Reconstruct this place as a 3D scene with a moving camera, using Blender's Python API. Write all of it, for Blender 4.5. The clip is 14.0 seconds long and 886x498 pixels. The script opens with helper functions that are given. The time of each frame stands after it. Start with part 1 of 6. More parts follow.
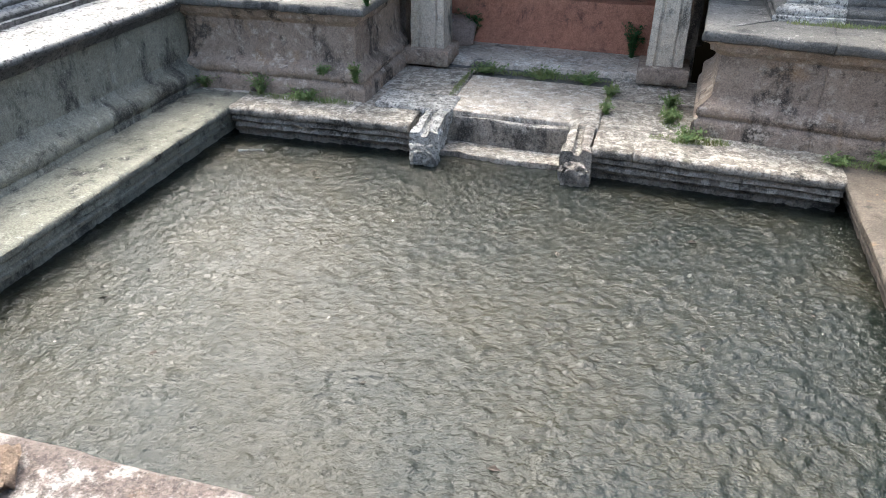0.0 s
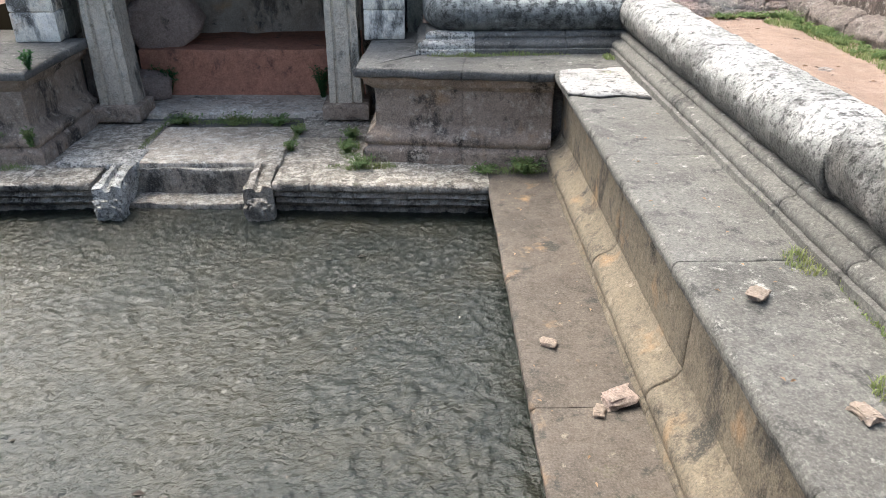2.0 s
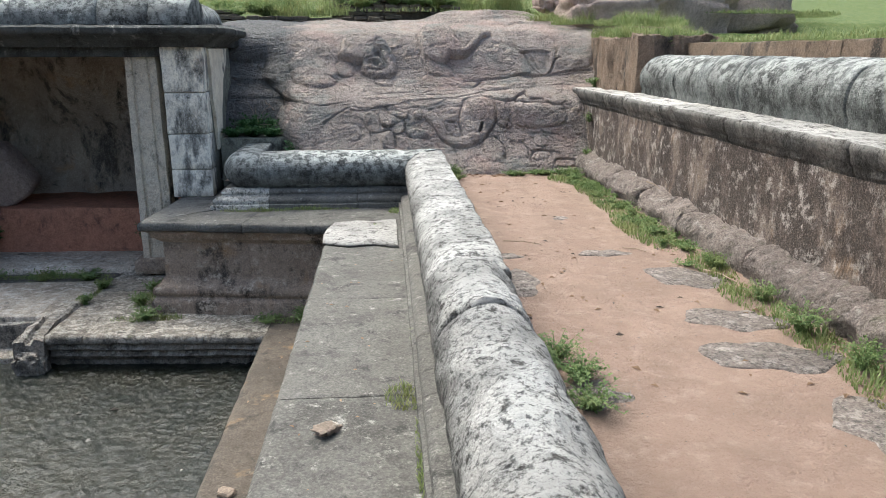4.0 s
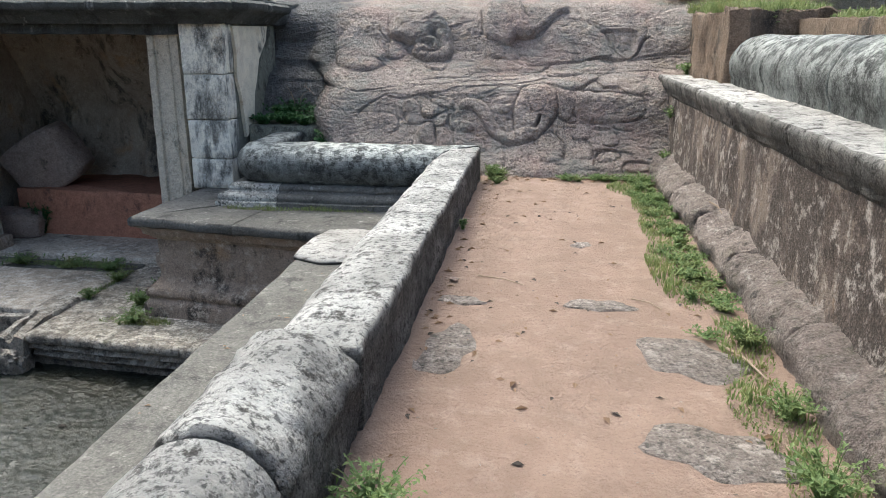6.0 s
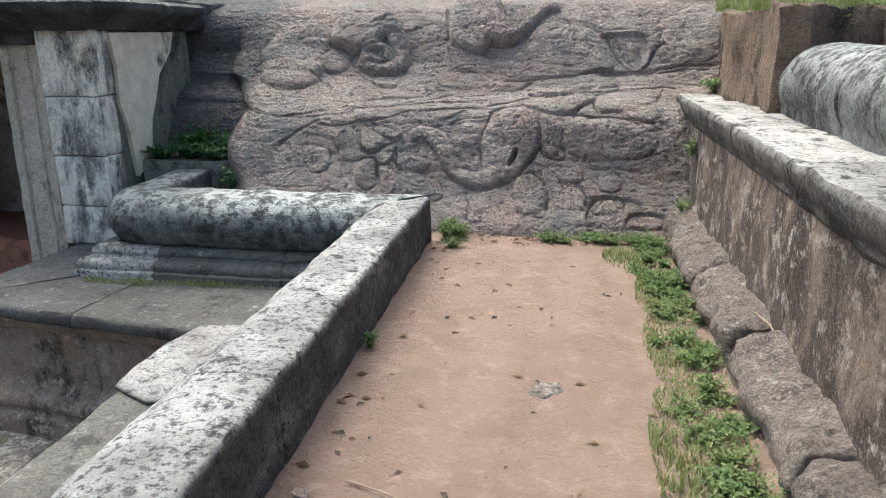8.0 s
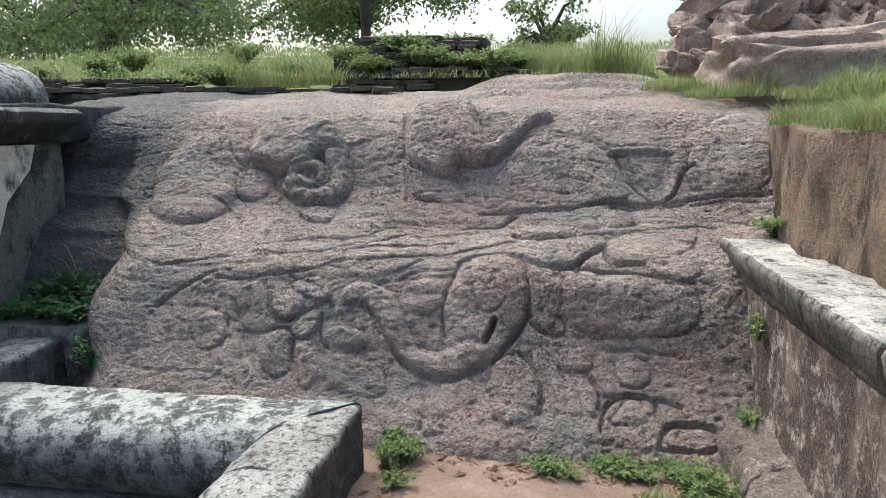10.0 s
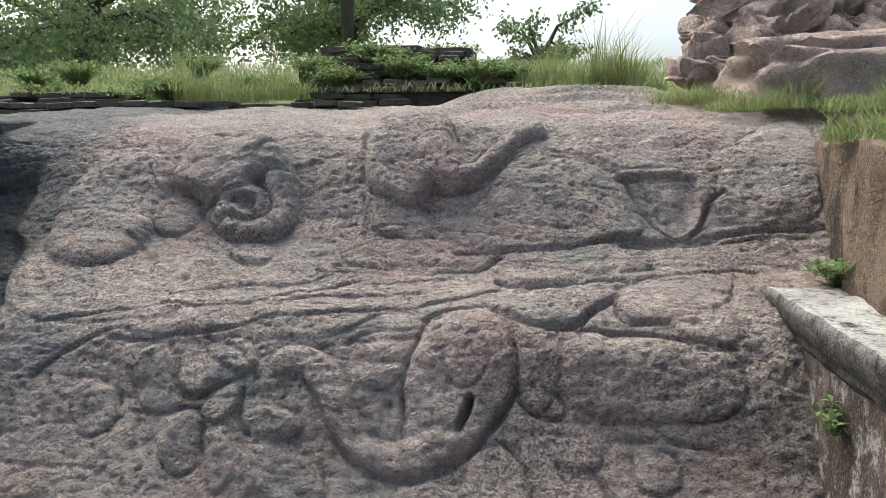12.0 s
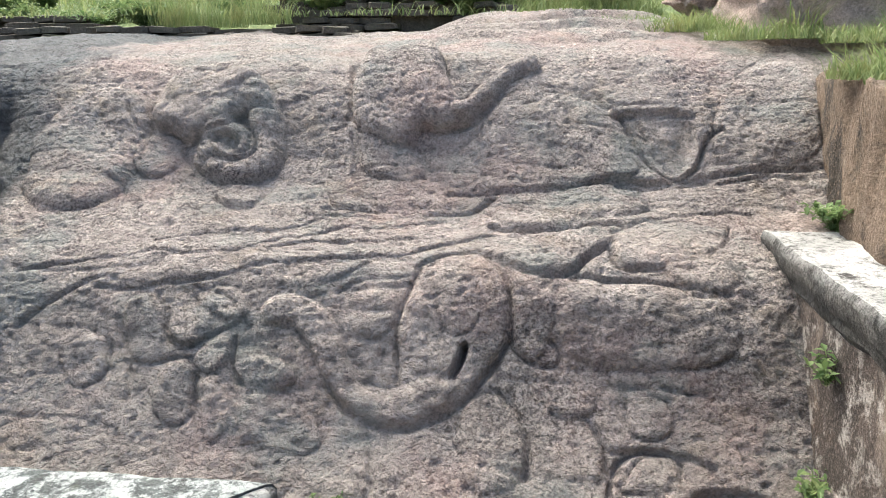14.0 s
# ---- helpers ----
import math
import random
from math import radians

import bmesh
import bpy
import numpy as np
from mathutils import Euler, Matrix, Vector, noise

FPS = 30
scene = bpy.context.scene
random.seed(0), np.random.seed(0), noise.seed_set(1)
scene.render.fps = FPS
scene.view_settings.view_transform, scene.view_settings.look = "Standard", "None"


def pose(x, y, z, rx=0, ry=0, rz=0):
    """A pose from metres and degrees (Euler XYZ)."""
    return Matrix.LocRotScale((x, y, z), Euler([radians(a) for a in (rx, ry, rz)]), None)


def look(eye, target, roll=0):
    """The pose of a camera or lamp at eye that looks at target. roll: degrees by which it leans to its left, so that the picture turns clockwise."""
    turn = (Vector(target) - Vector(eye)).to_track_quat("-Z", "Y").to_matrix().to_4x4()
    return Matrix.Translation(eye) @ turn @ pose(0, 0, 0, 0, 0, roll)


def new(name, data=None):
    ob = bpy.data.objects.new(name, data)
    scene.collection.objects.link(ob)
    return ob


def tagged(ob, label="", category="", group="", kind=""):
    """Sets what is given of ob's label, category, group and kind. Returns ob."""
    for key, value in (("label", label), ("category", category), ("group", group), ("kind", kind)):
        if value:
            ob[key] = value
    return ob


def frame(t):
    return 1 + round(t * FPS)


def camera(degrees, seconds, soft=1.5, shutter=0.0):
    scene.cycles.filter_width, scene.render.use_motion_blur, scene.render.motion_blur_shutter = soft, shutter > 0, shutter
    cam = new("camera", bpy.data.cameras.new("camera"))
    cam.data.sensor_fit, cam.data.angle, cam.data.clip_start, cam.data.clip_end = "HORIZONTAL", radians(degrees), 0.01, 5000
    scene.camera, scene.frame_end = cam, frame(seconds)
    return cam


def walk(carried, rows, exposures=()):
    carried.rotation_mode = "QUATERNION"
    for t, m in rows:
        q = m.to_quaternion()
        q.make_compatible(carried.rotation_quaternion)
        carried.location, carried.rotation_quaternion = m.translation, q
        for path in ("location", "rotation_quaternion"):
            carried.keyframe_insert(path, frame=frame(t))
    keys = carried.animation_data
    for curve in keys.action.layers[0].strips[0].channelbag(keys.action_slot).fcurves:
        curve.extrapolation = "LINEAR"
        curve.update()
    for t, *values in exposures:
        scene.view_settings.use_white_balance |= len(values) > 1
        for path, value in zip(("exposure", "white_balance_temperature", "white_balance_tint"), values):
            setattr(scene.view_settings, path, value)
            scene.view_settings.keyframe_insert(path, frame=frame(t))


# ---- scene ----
cam = camera(62.8, 14.0, soft=0.9)
PATH = [
    (0, (0.111, -0.192, 1.558), (-0.365, 1.452, 0.523), -0.0),
    (0.5, (0.301, -0.261, 1.574), (-0.124, 1.395, 0.535), -0.2),
    (1, (0.584, -0.4, 1.608), (0.252, 1.277, 0.569), -0.1),
    (1.5, (0.925, -0.488, 1.627), (0.69, 1.212, 0.601), -0.0),
    (2, (1.372, -0.532, 1.649), (1.404, 1.238, 0.718), -0.2),
    (2.5, (1.802, -0.7, 1.651), (2.033, 1.134, 0.887), -0.1),
    (3, (2.268, -0.828, 1.609), (2.477, 1.092, 1.091), 0.1),
    (3.2, (2.487, -0.85, 1.605), (2.707, 1.071, 1.094), 0.2),
    (5.3, (4.335, -0.065, 1.538), (4.174, 1.845, 0.967), -0.2),
    (5.5, (4.438, 0.112, 1.539), (4.226, 2.016, 0.967), -0.1),
    (6, (4.685, 0.692, 1.544), (4.424, 2.59, 0.97), 0.2),
    (6.5, (4.86, 1.248, 1.551), (4.561, 3.138, 0.968), 0.1),
    (7, (4.92, 1.846, 1.56), (4.592, 3.73, 0.977), 0.3),
    (7.5, (4.991, 2.419, 1.57), (4.673, 4.306, 0.99), 0.1),
    (8, (5.026, 2.964, 1.605), (4.714, 4.854, 1.029), -0.2),
    (8.5, (5.027, 3.499, 1.683), (4.725, 5.39, 1.105), -0.1),
    (9, (5.02, 3.977, 1.744), (4.727, 5.884, 1.217), -0.0),
    (9.2, (5.002, 4.163, 1.771), (4.711, 6.084, 1.296), 0.0),
    (11.3, (4.9, 6.108, 1.743), (4.624, 8.068, 1.46), 0.2),
    (11.5, (4.922, 6.132, 1.731), (4.647, 8.094, 1.456), 0.1),
    (12, (4.934, 6.116, 1.722), (4.664, 8.078, 1.446), 0.2),
    (12.5, (4.926, 6.117, 1.729), (4.664, 8.03, 1.206), 0.0),
    (13, (4.918, 6.155, 1.782), (4.671, 8.07, 1.26), -0.1),
    (13.5, (4.905, 6.205, 1.831), (4.671, 8.123, 1.314), 0.0),
    (14, (4.892, 6.21, 1.84), (4.665, 8.133, 1.341), 0.0),
]
EXPOSURES = [(0, 2.15, 6150, 4), (1.6, 1.9, 6150, 4), (3.2, 1.18, 6050, 2), (5.3, 1.2, 6050, 1), (9.2, 1.2, 6050, 1), (11.3, 1.13, 6150, 2),
             (12.4, 1.13, 6150, 2), (13.0, 1.66, 6150, 1), (14, 1.7, 6150, 1)]
walk(cam, [(t, look(eye, target, roll)) for t, eye, target, roll in PATH], EXPOSURES)

# ---- world, sun, exposure ----
SUN_AZ, SUN_EL = radians(-40), radians(57)   # azimuth from +y towards +x
world = bpy.data.worlds.new("sky")
scene.world = world
world.use_nodes = True
wn = world.node_tree
sky = wn.nodes.new("ShaderNodeTexSky")
sky.sky_type, sky.sun_disc = "NISHITA", False
sky.sun_elevation, sky.sun_rotation = SUN_EL, SUN_AZ
sky.air_density, sky.dust_density, sky.ozone_density = 0.85, 8.0, 1.0
wn.nodes["Background"].inputs["Strength"].default_value = 0.15
wn.links.new(sky.outputs["Color"], wn.nodes["Background"].inputs["Color"])
sun_data = bpy.data.lights.new("sun", "SUN")
sun_data.energy, sun_data.angle, sun_data.color = 0.6, radians(60), (1.0, 0.95, 0.88)
sun = new("sun", sun_data)
sun_dir = Vector((math.sin(SUN_AZ) * math.cos(SUN_EL), math.cos(SUN_AZ) * math.cos(SUN_EL), math.sin(SUN_EL)))
sun.matrix_world = look(sun_dir * 60, (0, 0, 0))

# ---- materials ----
def node(nt, kind, **values):
    n = nt.nodes.new(kind)
    for key, v in values.items():
        n.inputs[key.replace("_", " ")].default_value = v
    return n


def noise_tex(nt, vec, scale, detail=6.0, rough=0.6, stretch=None):
    if stretch:
        m = nt.nodes.new("ShaderNodeMapping")
        m.inputs["Scale"].default_value = stretch
        nt.links.new(vec, m.inputs["Vector"])
        vec = m.outputs["Vector"]
    n = node(nt, "ShaderNodeTexNoise", Scale=scale, Detail=detail, Roughness=rough)
    nt.links.new(vec, n.inputs["Vector"])
    return n.outputs["Fac"]


def ramp(nt, fac, lo, hi, a=0.0, b=1.0):
    r = nt.nodes.new("ShaderNodeMapRange")
    for key, v in (("From Min", lo), ("From Max", hi), ("To Min", a), ("To Max", b)):
        r.inputs[key].default_value = v
    nt.links.new(fac, r.inputs["Value"])
    return r.outputs["Result"]


def mix(nt, fac, a, b, kind="MIX"):
    m = nt.nodes.new("ShaderNodeMix")
    m.data_type, m.blend_type = "RGBA", kind
    for sock, v in ((m.inputs[0], fac), (m.inputs[6], a), (m.inputs[7], b)):
        if isinstance(v, tuple):
            sock.default_value = (*v, 1)
        elif isinstance(v, (int, float)):
            sock.default_value = v
        else:
            nt.links.new(v, sock)
    return m.outputs[2]


def product(nt, a, b):
    m = nt.nodes.new("ShaderNodeMath")
    m.operation = "MULTIPLY"
    for sock, v in zip(m.inputs, (a, b)):
        if isinstance(v, (int, float)):
            sock.default_value = v
        else:
            nt.links.new(v, sock)
    return m.outputs[0]


def material(name):
    m = bpy.data.materials.new(name)
    m.use_nodes = True
    nt = m.node_tree
    geo = nt.nodes.new("ShaderNodeNewGeometry")
    return m, nt, nt.nodes["Principled BSDF"], geo


def bump(nt, bsdf, height, strength, distance):
    b = node(nt, "ShaderNodeBump", Strength=strength, Distance=distance)
    nt.links.new(height, b.inputs["Height"])
    nt.links.new(b.outputs["Normal"], bsdf.inputs["Normal"])


def stone(name, base, alt, lichen=0.3, lichen_col=(0.62, 0.6, 0.55), stain=0.5, stain_col=(0.035, 0.035, 0.033),
          ochre=0.0, moss=0.0, grain=1.0, rough=0.85, streaks=0.0, pits=0.0, side=0.25, flecks=0.0, black=0.0, crust=(0.022, 0.022, 0.02), mottle=0.75):
    """Weathered stone: two mottled tones, pale lichen on the tops, dark films, ochre washes and moss."""
    m, nt, bsdf, geo = material(name)
    pos = geo.outputs["Position"]
    info = nt.nodes.new("ShaderNodeObjectInfo")
    up = nt.nodes.new("ShaderNodeSeparateXYZ")
    nt.links.new(geo.outputs["Normal"], up.inputs[0])
    broad, fine = noise_tex(nt, pos, 1.7, 5), noise_tex(nt, pos, 22, 8, 0.7)
    speck = noise_tex(nt, pos, 70, 4, 0.65)
    col = mix(nt, ramp(nt, broad, 0.35, 0.65), base, alt)
    col = mix(nt, ramp(nt, fine, 0.38, 0.66, 0.0, mottle), col, tuple(c * 0.4 for c in base))
    mid = noise_tex(nt, pos, 7.5, 6, 0.65)
    col = mix(nt, ramp(nt, mid, 0.4, 0.62, 0.0, 0.45), col, tuple(min(1, c * 1.5) for c in alt))
    if ochre:
        col = mix(nt, ramp(nt, noise_tex(nt, pos, 2.6, 4), 0.62 - 0.3 * ochre, 0.78 - 0.2 * ochre, 0, 0.8), col, (0.36, 0.22, 0.11))
    if streaks:
        run = noise_tex(nt, pos, 2.2, 8, 0.66, (1.4, 1.4, 0.5))
        col = mix(nt, ramp(nt, run, 0.63 - 0.23 * streaks, 0.71 - 0.2 * streaks, 0, 0.85), col, stain_col)
        pale = noise_tex(nt, pos, 5.1, 9, 0.72, (1.5, 1.5, 0.7))
        col = mix(nt, ramp(nt, pale, 0.58, 0.72, 0, 0.6), col, lichen_col)
    if stain:
        film = noise_tex(nt, pos, 3.6, 7, 0.65)
        col = mix(nt, ramp(nt, film, 0.74 - 0.3 * stain, 0.82 - 0.3 * stain, 0, 0.8), col, stain_col)
    if black:
        wash = noise_tex(nt, pos, 1.7, 10, 0.7, (1.4, 1.4, 0.75))
        upright = ramp(nt, up.outputs["Z"], 0.25, 0.85, 1.0, 0.45)
        col = mix(nt, product(nt, ramp(nt, wash, 0.645 - 0.3 * black, 0.735 - 0.3 * black, 0, 0.9), upright), col, crust)
    if lichen:
        patch = noise_tex(nt, pos, 9.0, 12, 0.78)
        spread = noise_tex(nt, pos, 1.9, 4, 0.6)
        facing = ramp(nt, up.outputs["Z"], 0.0, 0.8, side, 1.0)
        col = mix(nt, product(nt, product(nt, ramp(nt, patch, 0.645 - 0.2 * lichen, 0.73 - 0.2 * lichen, 0, 0.95), ramp(nt, spread, 0.3, 0.6, 0.35, 1.0)), facing), col, lichen_col)
    if flecks:
        spots = noise_tex(nt, pos, 27, 9, 0.76)
        col = mix(nt, ramp(nt, spots, 0.52, 0.58, 0, flecks), col, stain_col)
    if moss:
        grow = noise_tex(nt, pos, 4.3, 7, 0.65)
        facing = ramp(nt, up.outputs["Z"], 0.2, 0.9, 0.3, 1.0)
        col = mix(nt, product(nt, ramp(nt, grow, 0.7 - 0.3 * moss, 0.85 - 0.3 * moss, 0, 0.8), facing), col, (0.075, 0.09, 0.03))
    if pits:
        where = ramp(nt, noise_tex(nt, pos, 1.3, 5, 0.6), 0.4, 0.58, 0.08, 1.0)
        for size, edge in ((33, 0.57), (54, 0.55), (90, 0.55)):
            holes = noise_tex(nt, pos, size, 3, 0.55)
            col = mix(nt, product(nt, ramp(nt, holes, edge, edge + 0.03, 0, pits), where), col, stain_col)
        film = noise_tex(nt, pos, 1.6, 9, 0.7, (1.2, 1.2, 0.7))
        col = mix(nt, ramp(nt, film, 0.52, 0.7, 0, 0.5), col, (0.14, 0.11, 0.105))
        tint = noise_tex(nt, pos, 3.1, 5, 0.6)
        col = mix(nt, ramp(nt, tint, 0.55, 0.7, 0, 0.45), col, (0.34, 0.27, 0.19))
        iron = noise_tex(nt, pos, 1.1, 7, 0.62)
        col = mix(nt, ramp(nt, iron, 0.5, 0.66, 0, 0.38), col, (0.5, 0.32, 0.28))
        grey = noise_tex(nt, pos, 2.3, 6, 0.6, (1.0, 1.3, 0.9))
        col = mix(nt, ramp(nt, grey, 0.52, 0.64, 0, 0.6), col, (0.3, 0.31, 0.28))
    col = mix(nt, ramp(nt, speck, 0.5, 0.68, 0.0, 0.15 if pits else 0.3), col, tuple(min(1, c * 1.9) for c in base))
    col = mix(nt, ramp(nt, speck, 0.45, 0.34, 0.0, 0.5), col, tuple(c * 0.3 for c in base))
    shade = ramp(nt, info.outputs["Random"], 0, 1, 0.86, 1.12)
    col = mix(nt, 1.0, col, shade, "MULTIPLY")
    nt.links.new(col, bsdf.inputs["Base Color"])
    bsdf.inputs["Roughness"].default_value = rough
    bsdf.inputs["Specular IOR Level"].default_value = 0.3
    add = nt.nodes.new("ShaderNodeMath")
    add.operation = "ADD"
    nt.links.new(fine, add.inputs[0])
    nt.links.new(product(nt, speck, 0.35), add.inputs[1])
    height = add.outputs[0]
    if pits:
        dents = nt.nodes.new("ShaderNodeMath")
        dents.operation = "SUBTRACT"
        nt.links.new(height, dents.inputs[0])
        nt.links.new(product(nt, ramp(nt, noise_tex(nt, pos, 45, 3, 0.55), 0.52, 0.62), 0.22), dents.inputs[1])
        height = dents.outputs[0]
    bump(nt, bsdf, height, min(1.0, 0.6 * grain), 0.035 * max(1.0, grain * 0.8))
    return m


ROLL = stone("roll_stone", (0.2, 0.19, 0.172), (0.12, 0.105, 0.095), 1.3, (0.86, 0.85, 0.81), 0.4, moss=0.1, grain=2.6, flecks=0.75, side=0.12, black=0.88, crust=(0.04, 0.041, 0.037))
ROLL_DARK = stone("dark_roll_stone", (0.2, 0.21, 0.2), (0.1, 0.108, 0.104), 0.95, (0.56, 0.58, 0.55), stain=0.5, moss=0.1, streaks=0.3, side=0.2, black=0.66, grain=1.6)
SLAB = stone("slab_stone", (0.185, 0.178, 0.162), (0.105, 0.099, 0.088), 0.38, (0.42, 0.405, 0.37), stain=0.6, moss=0.15, flecks=0.35, black=0.35)
BENCH = stone("bench_stone", (0.135, 0.112, 0.09), (0.09, 0.076, 0.063), 0.25, (0.34, 0.29, 0.23), stain=0.6, moss=0.15, ochre=0.04, black=0.45)
NORTH_BENCH = stone("kerb_stone", (0.36, 0.32, 0.265), (0.25, 0.215, 0.175), 0.85, (0.7, 0.65, 0.56), stain=0.5, flecks=0.6, moss=0.25, grain=1.5, black=0.5)
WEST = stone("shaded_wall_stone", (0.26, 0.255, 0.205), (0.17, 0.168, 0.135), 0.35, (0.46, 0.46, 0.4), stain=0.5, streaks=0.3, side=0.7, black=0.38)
DADO = stone("dado_stone", (0.43, 0.34, 0.265), (0.27, 0.21, 0.165), 0.6, (0.62, 0.54, 0.44), stain=0.5, ochre=0.1, side=0.8, grain=1.4, black=0.42)
OCHRE = stone("ochre_wall", (0.2, 0.165, 0.118), (0.13, 0.11, 0.083), 0.3, (0.36, 0.31, 0.24), stain=0.5, ochre=0.1, streaks=0.3, black=0.35)
EAST = stone("streaked_wall", (0.22, 0.175, 0.145), (0.12, 0.092, 0.076), 0.6, (0.55, 0.5, 0.45), stain=0.7, streaks=0.3, stain_col=(0.05, 0.038, 0.032), ochre=0.15, grain=1.2, black=0.7, crust=(0.042, 0.033, 0.029), side=0.7, mottle=0.4)
BASE = stone("rough_base_stone", (0.34, 0.285, 0.25), (0.23, 0.19, 0.17), 0.5, (0.55, 0.5, 0.45), stain=0.5, moss=0.4, grain=2.6, flecks=0.4, black=0.2)
CORNICE_TOP = stone("cornice_stone", (0.17, 0.155, 0.14), (0.09, 0.08, 0.072), 1.25, (0.74, 0.72, 0.68), stain=0.35, flecks=0.5, grain=1.6, side=0.08, black=0.66)
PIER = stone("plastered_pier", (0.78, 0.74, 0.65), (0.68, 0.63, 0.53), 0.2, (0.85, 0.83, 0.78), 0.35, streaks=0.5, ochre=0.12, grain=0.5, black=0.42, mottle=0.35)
PLASTER = stone("broken_plaster", (0.78, 0.7, 0.55), (0.68, 0.6, 0.47), 0.1, stain=0.2, ochre=0.15, grain=0.4, black=0.15, mottle=0.2)
SOUTH = stone("mottled_ledge_stone", (0.27, 0.215, 0.19), (0.17, 0.14, 0.125), 0.75, (0.6, 0.56, 0.52), 0.45, ochre=0.05, grain=1.6, flecks=0.5, black=0.3)
PALE = stone("pale_channel_slab", (0.54, 0.47, 0.385), (0.4, 0.345, 0.28), 0.7, (0.7, 0.67, 0.6), 0.45, moss=0.25, black=0.4, flecks=0.35)
COLUMN = stone("column_stone", (0.6, 0.53, 0.43), (0.46, 0.4, 0.32), 0.3, stain=0.4, streaks=0.25, side=0.6, black=0.3)
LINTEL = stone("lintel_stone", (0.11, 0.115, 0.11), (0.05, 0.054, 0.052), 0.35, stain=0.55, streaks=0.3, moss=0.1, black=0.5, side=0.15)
CAVE = stone("cave_rock", (0.46, 0.39, 0.31), (0.24, 0.2, 0.16), 0.2, (0.6, 0.56, 0.48), stain=0.4, streaks=0.45, ochre=0.15, black=0.3)
ROCK = stone("carved_granite", (0.52, 0.435, 0.39), (0.44, 0.38, 0.33), 0.22, (0.62, 0.56, 0.5), 0.25, (0.07, 0.058, 0.053), grain=1.7, pits=0.55, black=0.12, crust=(0.1, 0.085, 0.08))


def seep(m, dark):
    """Dark seepage film over the west end of the rock, with a frayed edge."""
    nt = m.node_tree
    bsdf = nt.nodes["Principled BSDF"]
    old = bsdf.inputs["Base Color"].links[0].from_socket
    geo = nt.nodes.new("ShaderNodeNewGeometry")
    pos = geo.outputs["Position"]
    sep = nt.nodes.new("ShaderNodeSeparateXYZ")
    nt.links.new(pos, sep.inputs[0])
    add = nt.nodes.new("ShaderNodeMath")
    add.operation = "ADD"
    nt.links.new(sep.outputs["X"], add.inputs[0])
    nt.links.new(product(nt, noise_tex(nt, pos, 2.6, 9, 0.7), 1.1), add.inputs[1])
    fine = noise_tex(nt, pos, 16, 8, 0.7)
    tone = mix(nt, ramp(nt, fine, 0.35, 0.65), dark, tuple(c * 2.4 for c in dark))
    nt.links.new(mix(nt, ramp(nt, add.outputs[0], 2.72, 2.38, 0, 0.85), old, tone), bsdf.inputs["Base Color"])


seep(ROCK, (0.06, 0.064, 0.066))
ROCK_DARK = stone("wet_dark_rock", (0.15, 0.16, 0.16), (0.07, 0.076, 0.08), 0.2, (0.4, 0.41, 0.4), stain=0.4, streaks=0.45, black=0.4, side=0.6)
BOULDER = stone("boulder_stone", (0.5, 0.39, 0.33), (0.36, 0.28, 0.24), 0.35, stain=0.4, moss=0.25, grain=1.8, flecks=0.3)
BRICK = stone("mossy_brick", (0.14, 0.115, 0.09), (0.09, 0.08, 0.06), 0.08, stain=0.4, moss=0.6)
LATERITE = stone("laterite_earth", (0.31, 0.228, 0.165), (0.21, 0.152, 0.11), 0.15, (0.4, 0.33, 0.26), stain=0.4, streaks=0.4, moss=0.25, grain=2.4, black=0.3, crust=(0.06, 0.042, 0.034))


def simple(name, a, b, scale=6.0, rough=0.8, grain=0.4, distance=0.02):
    m, nt, bsdf, geo = material(name)
    pos = geo.outputs["Position"]
    n, f = noise_tex(nt, pos, scale, 6), noise_tex(nt, pos, scale * 9, 5, 0.7)
    col = mix(nt, ramp(nt, n, 0.35, 0.68), a, b)
    col = mix(nt, ramp(nt, f, 0.3, 0.8, 0, 0.4), col, tuple(c * 0.55 for c in a))
    nt.links.new(col, bsdf.inputs["Base Color"])
    bsdf.inputs["Roughness"].default_value = rough
    bump(nt, bsdf, f, grain, distance)
    return m


RED = stone("red_plaster", (0.44, 0.2, 0.13), (0.34, 0.165, 0.11), 0.1, (0.4, 0.25, 0.18), stain=0.45, black=0.3, grain=0.5, crust=(0.06, 0.04, 0.035))
PAVING = stone("worn_paving", (0.29, 0.25, 0.225), (0.23, 0.195, 0.17), 0.7, (0.5, 0.44, 0.4), stain=0.3, grain=2.0, flecks=0.6)
CHIP = stone("stone_chip", (0.3, 0.24, 0.19), (0.22, 0.175, 0.14), 0.3, stain=0.35)
SLUDGE = simple("pool_bed", (0.07, 0.06, 0.035), (0.045, 0.045, 0.03), 2, 0.9)
SPOUT_WHITE = stone("limewashed_spout", (0.5, 0.48, 0.43), (0.34, 0.325, 0.29), 0.9, (0.8, 0.78, 0.72), 0.45, grain=1.8, side=1.0, flecks=0.8, black=0.35)


